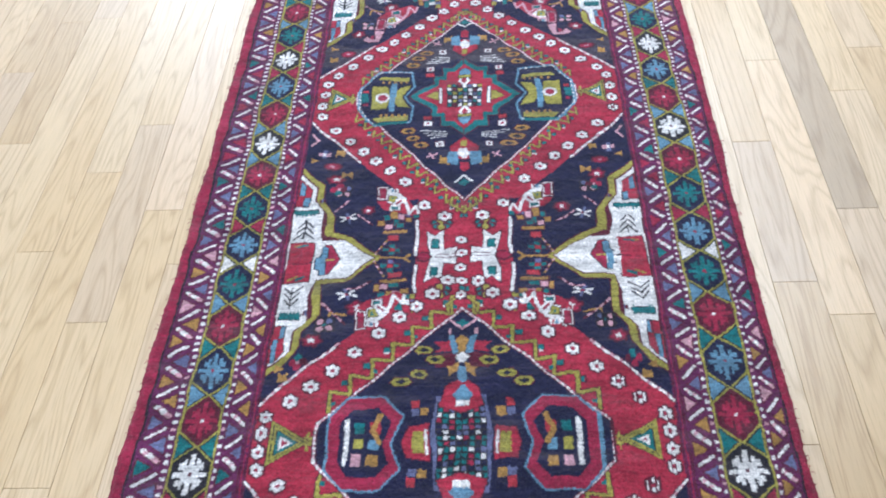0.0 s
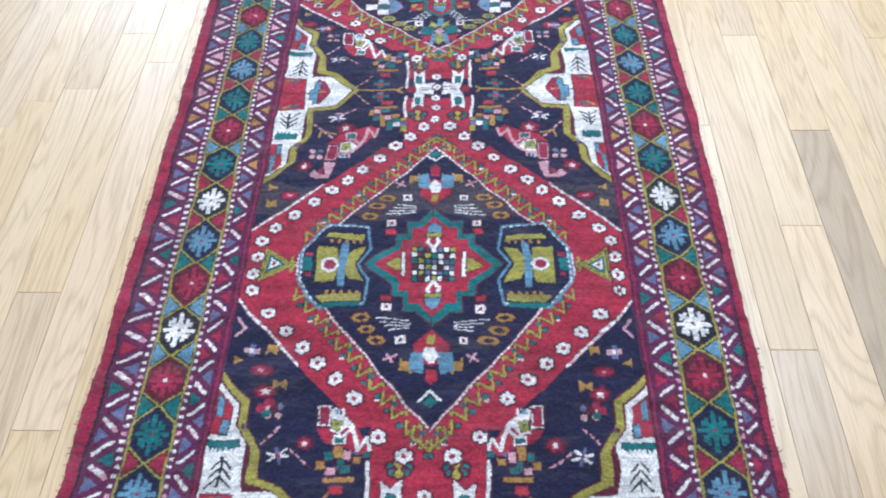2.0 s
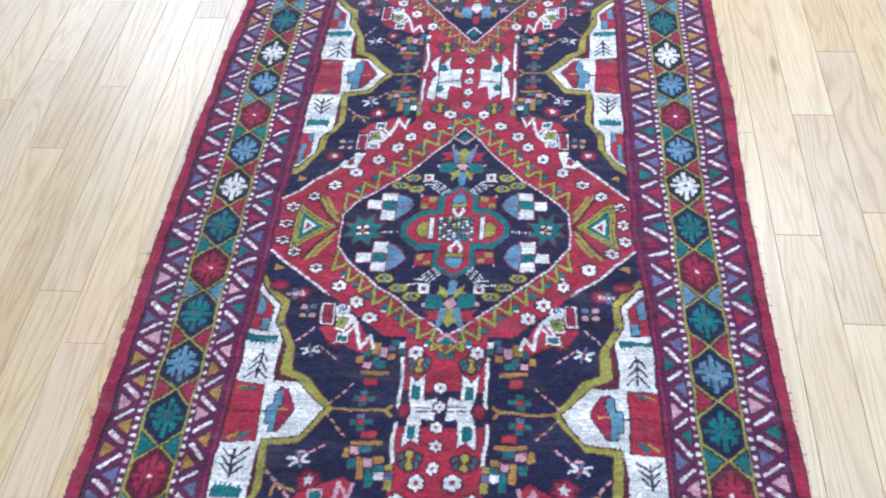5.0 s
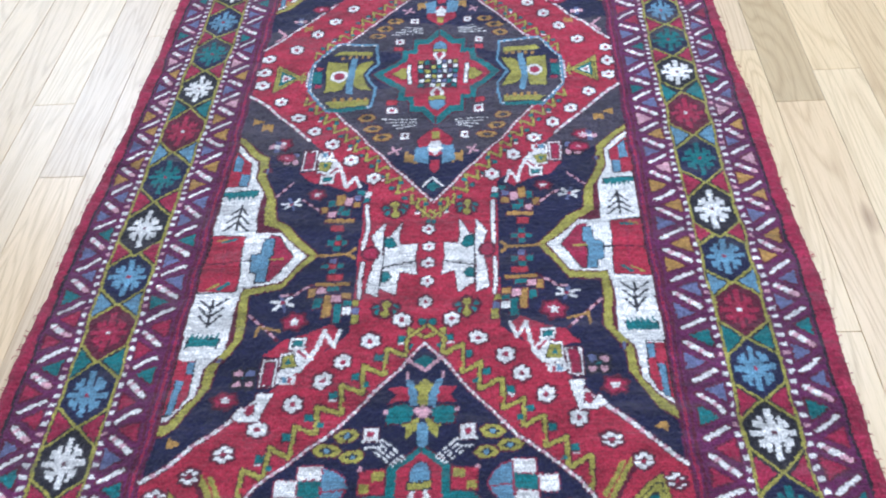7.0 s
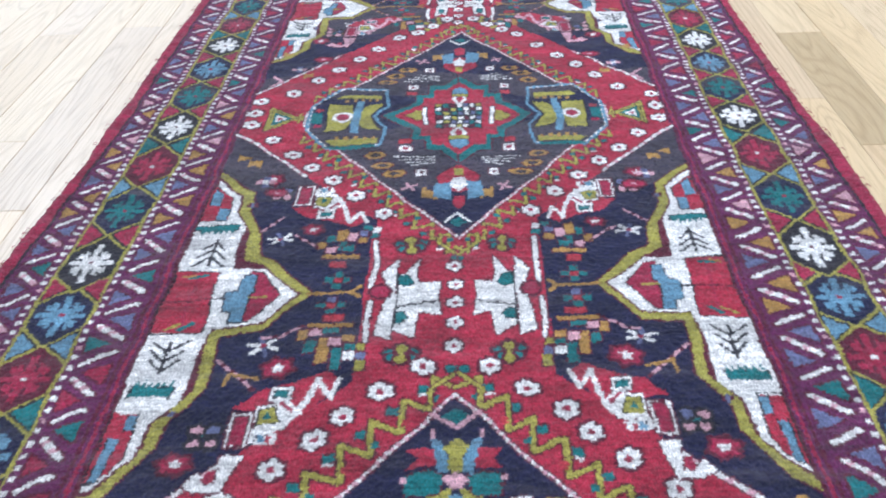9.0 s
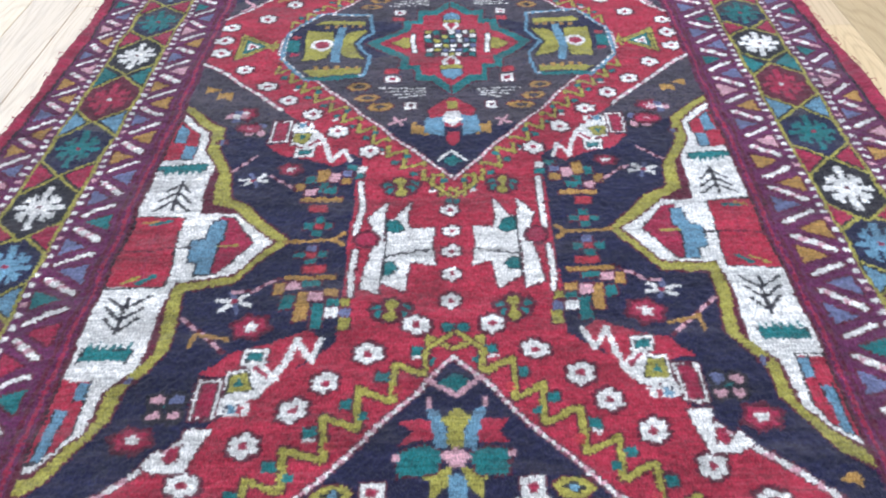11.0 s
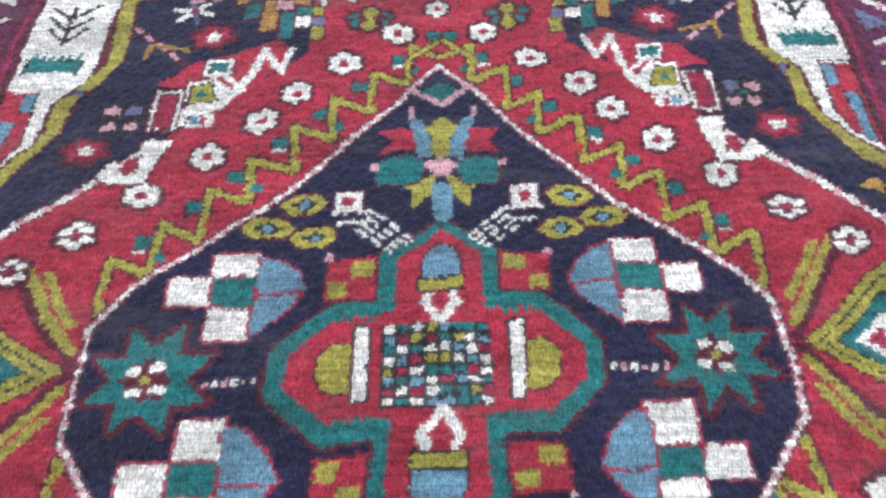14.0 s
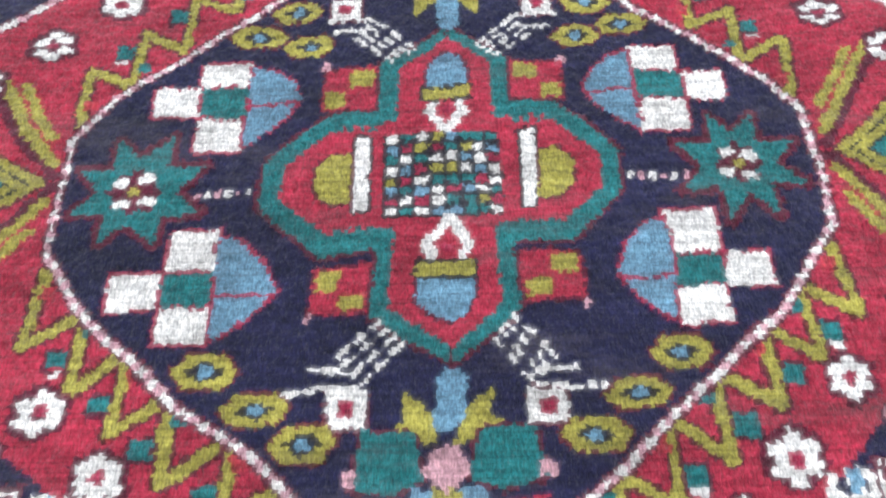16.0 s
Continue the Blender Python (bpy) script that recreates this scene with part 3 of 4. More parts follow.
def olive_medallion(v, top, bottom, corners, ends, flowers, columns, ground="navy"):
    """Medallion with two large olive figures beside a red star."""
    f = (top - bottom) / 0.76
    red_ground(v, ends, corners, (top + 0.20, -bottom + 0.20), columns)
    lozenge_frame(v, [(0, top), (0.298, 0.030)], [(0, bottom), (0.298, -0.030)], 0.298, ground, 12)
    band_flowers(v, *flowers, 0.0165)
    star = Motif("star_band", 0, v, 1, f)
    for k, c in ((1.0, "teal"), (0.84, "red")):
        for s in (-1, 1):
            pts = [(0, 0.165), (0.035, 0.125), (0.062, 0.125), (0.062, 0.085), (0.088, 0.085), (0.088, 0.055), (0.150, 0.0), (0.088, -0.055), (0.088, -0.085), (0.062, -0.085), (0.062, -0.125), (0.035, -0.125), (0, -0.165)]
            star.poly([(s * a * k, b * k) for a, b in pts], c, "wine" if k == 1.0 else None, 0.003)
    centre_grid(Motif("centre_grid", 0, v, 1, f), 0.048, 0.050, 7, 6, ("white", "teal", "olive", "wine", "slate", "olive", "white"))
    arm(Motif("column_figure", 0, v + 0.056 * f, 1, 0.8 * f))
    arm(Motif("column_figure", 0, v - 0.056 * f, 1, -0.8 * f))
    for s in (-1, 1):
        Motif("bar", s * 0.066, v, s, f).rect(-0.0035, -0.034, 0.0035, 0.034, "white", "black", 0.002)
        Motif("half_disc", s * 0.072, v, s, f).poly([(0, -0.018), (0.012, -0.016), (0.032, 0), (0.012, 0.016), (0, 0.018)], "olive", "wine", 0.002)
        w = Motif("olive_figure", s * 0.205, v, s, f)
        w.poly([(-0.055, 0.105), (0.035, 0.112), (0.085, 0.045), (0.085, -0.045), (0.035, -0.112), (-0.055, -0.105), (-0.062, -0.04), (-0.035, 0), (-0.062, 0.04)], ground, "blue", 0.0062)
        w.twisted([(-0.055, 0.105), (0.035, 0.112), (0.085, 0.045), (0.085, -0.045), (0.035, -0.112), (-0.055, -0.105)], 0.003, ("white", "blue"))
        w.poly([(-0.050, 0.082), (0.030, 0.088), (0.042, 0.076), (-0.050, 0.066)], "olive").poly([(-0.050, -0.098), (0.030, -0.102), (0.045, -0.084), (-0.050, -0.078)], "olive")
        w.poly([(-0.048, -0.112), (0.028, -0.116), (0.045, -0.104), (-0.05, -0.102)], "teal")
        for k in range(5):
            w.rect(-0.045 + 0.016 * k, -0.084, -0.038 + 0.016 * k, -0.072, "gold").rect(-0.045 + 0.016 * k, 0.058, -0.038 + 0.016 * k, 0.068, "gold")
        w.poly([(-0.055, 0.048), (-0.022, 0.040), (-0.005, 0.012), (-0.005, -0.012), (-0.022, -0.040), (-0.055, -0.048), (-0.03, 0)], "olive", "black", 0.0025)
        w.poly([(0.052, 0.052), (0.010, 0.046), (0.004, 0.0), (0.010, -0.046), (0.052, -0.052)], "olive", "black", 0.0025)
        w.poly([(-0.014, 0.060), (0.000, 0.060), (0.006, 0.012), (0.006, -0.012), (0.0, -0.060), (-0.014, -0.060), (-0.010, 0)], "blue")
        w.disc(0.024, 0.0, 0.0195, 0.0195, "white").disc(0.024, 0, 0.0125, 0.0125, "crimson")
        w.rect(0.062, -0.018, 0.084, 0.020, "teal").rect(0.062, 0.024, 0.078, 0.034, "rust").rect(0.062, -0.034, 0.076, -0.024, "crimson")
        for e in (-1, 1):
            square(Motif("small_square", s * 0.096, v + e * 0.118 * f, s, 1), 0.010)
            Motif("small_chequer", s * 0.098, v + e * 0.092 * f, s, 1).rect(-0.010, -0.008, 0.010, 0.008, "rust", "wine", 0.002)
            square(Motif("small_square", s * 0.066, v + e * 0.196 * f, s, 1), 0.009, "white", "wine")
            ray = Motif("ray_figure", 0, v, s, e * f)
            for k in range(4):
                ray.line([(0.045, 0.150 + 0.006 * k), (0.062, 0.148 + 0.0075 * k), (0.115 - 0.010 * k, 0.144 + 0.010 * k)], 0.0026, "white")
            for a, b in ((0.135, 0.170), (0.112, 0.196), (0.150, 0.140)):
                eye(Motif("almond", s * a, v + e * b * f, s, 1), "gold", "navy")
            fl = Motif("sprig", s * 0.082, v + e * 0.238 * f, s, e)
            for k in range(4):
                th = 1.5708 * k + 0.5
                fl.line([(0, 0), (0.013 * math.cos(th), 0.013 * math.sin(th))], 0.005, "pink")
            dog = Motif("gold_figure", s * 0.050, v + e * 0.258 * f, s, e)
            dog.rect(-0.012, -0.010, 0.012, 0.012, "gold").rect(0.006, -0.018, 0.012, -0.010, "gold").rect(-0.012, 0.012, -0.006, 0.018, "gold")
    for e in (-1, 1):
        q = Motif("blossom", 0, v + e * 0.225 * f, 1, e * f)
        q.poly([(-0.038, -0.018), (0, -0.05), (0.038, -0.018), (0.03, 0.02), (0, 0.03), (-0.03, 0.02)], "red", "wine", 0.002)
        for s in (-1, 1):
            q.poly([(s * 0.012, 0.0), (s * 0.040, 0.002), (s * 0.044, 0.042), (s * 0.016, 0.050)], "blue")
        q.poly([(-0.010, 0.040), (0.010, 0.040), (0.012, 0.066), (0, 0.076), (-0.012, 0.066)], "red")
        q.poly([(-0.016, 0.010), (0, 0.028), (0.016, 0.010), (0.010, -0.012), (-0.010, -0.012)], "white").rect(-0.008, -0.038, 0.008, -0.018, "olive")
        q.rhomb(0, 0.112, 0.015, 0.012, "teal").line([(-0.022, 0.110), (0, 0.090), (0.022, 0.110)], 0.005, "white")


def ring_medallion(v):
    """Medallion with octagonal rings beside a dotted middle."""
    red_ground(v, (0.385, -0.385), (0.09, -0.09), (0.50, 0.50), (0.108, 0.108))
    lozenge_frame(v, [(0, 0.342), (0.285, 0.045)], [(0, -0.342), (0.285, -0.045)], 0.285, "navy")
    band_flowers(v, ((0.139, 0.314), (0.351, 0.094)), ((0.139, -0.314), (0.351, -0.094)), (6, 6), (0.06, 0.02, -0.02, -0.06), 0.394)
    m = Motif("dotted_panel", 0, v)
    m.poly([(-0.05, -0.11), (0.05, -0.11), (0.06, 0), (0.05, 0.11), (-0.05, 0.11), (-0.06, 0)], "slate")
    centre_grid(m, 0.048, 0.095, 8, 14, ("teal", "slate", "white", "crimson", "navy", "teal"))
    for e in (-1, 1):
        q = Motif("blossom", 0, v + e * 0.105, 1, e)
        q.poly([(-0.045, -0.02), (-0.03, 0.025), (0, 0.045), (0.03, 0.025), (0.045, -0.02), (0, -0.035)], "red", "wine", 0.002).rhomb(0, 0.005, 0.022, 0.026, "blue").rect(-0.014, -0.02, 0.014, -0.006, "white")
        insect(Motif("winged_figure", 0, v + e * 0.205, 1, e), "gold", "wine", "white")
    for s in (-1, 1):
        r = Motif("octagon_ring", s * 0.190, v, s, 1)
        o = [(-0.035, 0.105), (0.035, 0.105), (0.072, 0.06), (0.072, -0.06), (0.035, -0.105), (-0.035, -0.105), (-0.07, -0.06), (-0.05, 0), (-0.07, 0.06)]
        r.poly(o, "crimson", "blue", 0.0045).poly([(a * 0.72, b * 0.76) for a, b in o], "navy")
        for k, c in enumerate(("gold", "pink", "blue", "olive", "rust", "teal")):
            r.rect(-0.030 + 0.03 * (k % 2), -0.055 + 0.038 * (k // 2), -0.010 + 0.03 * (k % 2), -0.030 + 0.038 * (k // 2), c)
        r.line([(-0.03, 0.06), (-0.015, 0.03), (-0.03, 0.0)], 0.010, "gold").line([(0.035, 0.05), (0.035, -0.05)], 0.010, "white")
        t = Motif("tulip", s * 0.085, v, s, 1)
        t.poly([(-0.022, -0.04), (0.02, -0.035), (0.03, 0), (0.02, 0.035), (-0.022, 0.04)], "red", "wine", 0.002).rect(-0.012, -0.025, 0.010, 0.025, "olive").rect(-0.02, -0.028, -0.014, 0.028, "white")
        for e in (-1, 1):
            Motif("small_chequer", s * 0.085, v + e * 0.080, s, e).rect(-0.018, -0.02, 0.0, 0.0, "gold").rect(0.002, 0.0, 0.018, 0.02, "rust").rect(0.002, -0.02, 0.018, -0.002, "slate")
            for a, b in ((0.09, 0.165), (0.055, 0.20), (0.125, 0.145), (0.08, 0.225)):
                eye(Motif("almond", s * a, v + e * b, s, 1), "olive", "navy")


# ---- panels between medallions ----
def tree(m):
    m.line([(0, -0.030), (0, 0.034)], 0.0045, "black")
    for k in range(3):
        y = -0.022 + 0.019 * k
        m.line([(-0.024 + 0.003 * k, y - 0.010), (0, y + 0.012), (0.024 - 0.003 * k, y - 0.010)], 0.0045, "black")


def bracket(v, up, down, s, tip=0.0, notch=1.0):
    """Stepped white bracket with an olive edge; drawn for the heights 0.340 above and 0.372 below its tip."""
    a, b = up / 0.340, down / 0.372

    def side(pts):
        return [(p - tip * max(0, 1 - abs(q) / 0.085), q * (a if q > 0 else b)) for p, q in pts]
    m = Motif("corner_bracket", 0, v, s, 1)
    m.poly(side([(0.416, 0.345), (0.348, 0.278), (0.345, 0.218), (0.312, 0.152), (0.306, 0.094), (0.270, 0.074), (0.210, 0.0), (0.250, -0.056), (0.266, -0.080), (0.322, -0.086),
                 (0.319, -0.120), (0.316, -0.189), (0.347, -0.244), (0.348, -0.288), (0.388, -0.354), (0.416, -0.376)]), "olive", "wine", 0.003)
    m.poly(side([(0.416, 0.328), (0.362, 0.270), (0.361, 0.216), (0.330, 0.158), (0.326, 0.086), (0.292, 0.068), (0.224, 0.0), (0.266, -0.066), (0.336, -0.074),
                 (0.336, -0.125), (0.331, -0.192), (0.362, -0.243), (0.363, -0.296), (0.394, -0.336), (0.416, -0.358)]), "wine")
    m.poly(side([(0.416, 0.320), (0.366, 0.267), (0.365, 0.216), (0.341, 0.172), (0.342, 0.130), (0.338, 0.064), (0.290, 0.062), (0.229, 0.0), (0.268, -0.062), (0.337, -0.071),
                 (0.344, -0.130), (0.341, -0.208), (0.367, -0.243), (0.368, -0.300), (0.394, -0.330), (0.416, -0.352)]), "white")
    r = Motif("red_panel", 0, v, s, 1)
    r.poly(side([(0.356, 0.056), (0.416, 0.060), (0.416, -0.082), (0.350, -0.078)]), "red", "black", 0.0022)
    r.line(side([(0.384, 0.056), (0.381, -0.078)]), 0.003, "crimson").line(side([(0.352, -0.006), (0.416, -0.012)]), 0.003, "wine")
    r.line(side([(0.374, 0.048), (0.398, 0.044)]), 0.006, "teal").line(side([(0.392, 0.050), (0.408, 0.046)]), 0.005, "gold")
    r.line(side([(0.368, -0.060), (0.382, -0.072)]), 0.008, "teal").line(side([(0.384, -0.060), (0.404, -0.072)]), 0.005, "olive")
    def inset(pts):
        return [(0.352 - (0.352 - p) * notch, q * (a if q > 0 else b) * (0.9 if notch < 1 else 1)) for p, q in pts]
    hx = Motif("arrow_figure", 0, v, s, 1)
    hx.poly(inset([(0.288, 0.050), (0.308, 0.054), (0.306, -0.060), (0.290, -0.058), (0.256, 0.0)]), "crimson", "black", 0.0022)
    hx.poly(inset([(0.316, 0.046), (0.299, 0.045), (0.297, 0.008), (0.303, 0.004), (0.303, -0.026), (0.300, -0.060), (0.318, -0.060), (0.319, -0.042), (0.333, -0.038), (0.334, 0.006), (0.318, 0.010)]), "blue", "black", 0.0022)
    hx.line(inset([(0.276, -0.003), (0.302, -0.004)]), 0.0045, "olive").line(inset([(0.334, -0.008), (0.354, -0.008)]), 0.0045, "black")
    tree(Motif("tree_figure", s * 0.378, v + 0.106 * a, s, a * 1.05))
    tree(Motif("tree_figure", s * 0.382, v - 0.128 * b, s, -b * 0.95))
    comb = Motif("comb_figure", 0, v, s, 1)
    comb.poly(side([(0.352, 0.164), (0.416, 0.168), (0.416, 0.180), (0.352, 0.178)]), "teal", "black", 0.0018)
    low = Motif("comb_figure", 0, v, s, 1)
    low.poly(side([(0.356, -0.184), (0.408, -0.184), (0.410, -0.204), (0.358, -0.204)]), "teal", "black", 0.0018)
    for k in range(6):
        comb.poly(side([(0.356 + 0.009 * k, 0.166), (0.365 + 0.009 * k, 0.166), (0.360 + 0.009 * k, 0.154)]), "teal")
        low.poly(side([(0.358 + 0.0085 * k, -0.186), (0.3665 + 0.0085 * k, -0.186), (0.360 + 0.0085 * k, -0.172)]), "teal")
    st = Motif("stripe_figure", 0, v, s, 1)
    st.poly(side([(0.376, 0.192), (0.416, 0.196), (0.416, 0.300), (0.378, 0.262)]), "red", "black", 0.0018)
    for pts in ([(0.378, 0.194), (0.394, 0.196), (0.394, 0.228), (0.378, 0.226)], [(0.396, 0.236), (0.412, 0.238), (0.412, 0.290), (0.396, 0.272)]):
        st.poly(side(pts), "blue", "black", 0.0015)
    st = Motif("stripe_figure", 0, v, s, 1)
    st.poly(side([(0.386, -0.226), (0.416, -0.226), (0.416, -0.340), (0.394, -0.322), (0.382, -0.300)]), "red", "black", 0.0018)
    for pts in ([(0.385, -0.228), (0.397, -0.228), (0.397, -0.262), (0.386, -0.262)], [(0.398, -0.268), (0.411, -0.268), (0.411, -0.338), (0.402, -0.332)]):
        st.poly(side(pts), "blue", "black", 0.0015)


def horse(m, body="white", hoof=True):
    """Angular animal with zigzag legs on the edge of the red ground; grows towards +v."""
    m.poly([(0.012, 0.012), (0.046, 0.016), (0.020, 0.048), (-0.020, 0.060), (-0.060, 0.080), (-0.080, 0.06), (-0.040, 0.0)], "red")
    m.rect(0.014, -0.050, 0.046, 0.012, "wine").rect(0.017, -0.047, 0.043, 0.009, body).rect(0.022, -0.042, 0.038, 0.004, "crimson", "wine", 0.002)
    m.poly([(-0.024, -0.018), (0.012, -0.020), (0.014, 0.020), (-0.006, 0.024), (-0.030, 0.004)], "white", "wine", 0.002)
    m.poly([(-0.016, -0.008), (0.010, -0.010), (0.010, 0.014), (-0.008, 0.018)], "olive", "black", 0.0015).poly([(-0.008, -0.003), (0.004, -0.003), (0.000, 0.010)], "teal")
    m.poly([(-0.004, -0.040), (0.008, -0.040), (0.002, -0.016)], "blue", "white", 0.0016).line([(0.012, -0.036), (0.012, -0.020), (-0.014, -0.026), (-0.012, -0.038)], 0.006, body)
    m.rect(-0.026, 0.029, 0.002, 0.053, body, "wine", 0.002).rect(-0.021, 0.035, -0.003, 0.047, "teal", "black", 0.0015)
    m.line([(-0.014, 0.028), (-0.034, 0.006)], 0.014, body).line([(-0.016, 0.024), (-0.030, 0.008)], 0.0055, "crimson")
    m.line([(-0.008, -0.022), (-0.030, -0.004), (-0.045, 0.028), (-0.052, 0.066)], 0.0078, body)
    m.line([(-0.052, 0.066), (-0.070, 0.036), (-0.078, 0.066)], 0.0068, body)
    if not hoof:
        return
    m.poly([(0.016, -0.058), (0.044, -0.054), (0.038, -0.098), (0.050, -0.100), (0.066, -0.082), (0.078, -0.100), (0.060, -0.112), (0.030, -0.112)], body, "wine", 0.002)
    m.poly([(0.044, -0.078), (0.052, -0.078), (0.056, -0.096), (0.046, -0.100)], "crimson")


def bird(m, style):
    if style == 0:
        m.poly([(0.089, 0.075), (0.112, 0.042), (0.104, 0.020), (0.098, -0.002), (0.104, -0.026), (0.109, -0.050), (0.112, -0.095), (0.090, -0.105)], "white", "wine", 0.0025)
        m.poly([(0.056, 0.076), (0.058, 0.034), (0.055, 0.018), (0.025, 0.021), (0.029, -0.013), (0.023, -0.060), (0.042, -0.051), (0.053, -0.051), (0.058, -0.102), (0.086, -0.085), (0.086, 0.036), (0.074, 0.040)], "white", "wine", 0.0025)
        m.line([(0.0875, 0.040), (0.0875, -0.085)], 0.0026, "black").line([(0.084, -0.036), (0.026, -0.028)], 0.0030, "black")
        m.poly([(0.085, 0.034), (0.070, 0.036), (0.062, 0.018), (0.070, 0.008), (0.085, 0.012)], "teal", "black", 0.0015).poly([(0.085, -0.044), (0.074, -0.046), (0.068, -0.058), (0.076, -0.070), (0.085, -0.070)], "teal", "black", 0.0015)
        m.disc(0.111, -0.003, 0.0125, 0.015, "crimson", "wine", 8)
    else:
        m.poly([(0.067, 0.084), (0.052, 0.066), (0.036, 0.088), (0.035, 0.026), (0.012, 0.032), (0.012, -0.018), (0.035, -0.014), (0.036, -0.072), (0.050, -0.060), (0.067, -0.080), (0.064, -0.030), (0.059, 0.002), (0.064, 0.040)], "white", "wine", 0.0025)
        m.line([(0.012, 0.011), (0.050, 0.010)], 0.0028, "wine").line([(0.012, 0.001), (0.050, 0.001)], 0.0028, "wine")
        for e in (-1, 1):
            m.poly([(0.044, e * 0.030), (0.058, e * 0.030), (0.057, e * 0.058), (0.044, e * 0.056)], "teal", "black", 0.0015)
        m.disc(0.072, 0.002, 0.010, 0.013, "crimson", "wine", 8)


BRICKS = {-1: ((0.024, -0.024, 0.009, 0.007, "pink"), (0.004, -0.030, 0.011, 0.008, "teal"), (0.040, -0.020, 0.006, 0.010, "gold"), (0.027, 0.003, 0.007, 0.010, "teal"), (0.010, 0.012, 0.0065, 0.023, "gold"),
               (-0.004, -0.003, 0.008, 0.008, "pink"), (-0.008, 0.030, 0.007, 0.020, "teal"), (-0.022, -0.009, 0.009, 0.006, "gold"), (-0.024, 0.024, 0.008, 0.008, "white"), (-0.024, 0.006, 0.008, 0.006, "teal"),
               (-0.040, 0.006, 0.006, 0.006, "olive"), (-0.041, 0.024, 0.007, 0.008, "slate"), (-0.043, 0.043, 0.007, 0.010, "olive"), (0.005, -0.040, 0.030, 0.004, "gold"), (0.004, -0.058, 0.014, 0.007, "rust")),
          1: ((0.031, 0.023, 0.007, 0.009, "teal"), (0.015, 0.032, 0.008, 0.014, "gold"), (-0.002, 0.024, 0.007, 0.011, "pink"), (0.044, 0.005, 0.007, 0.008, "gold"), (0.027, -0.007, 0.008, 0.007, "pink"),
              (0.010, 0.004, 0.006, 0.010, "teal"), (0.000, -0.005, 0.009, 0.007, "teal"), (0.009, -0.025, 0.028, 0.005, "gold"), (0.014, -0.046, 0.012, 0.008, "rust"), (-0.018, 0.034, 0.007, 0.007, "slate"),
              (-0.024, 0.050, 0.008, 0.006, "teal"), (-0.038, 0.044, 0.006, 0.008, "white"), (-0.038, 0.028, 0.007, 0.006, "teal"), (-0.020, 0.014, 0.007, 0.007, "gold"))}


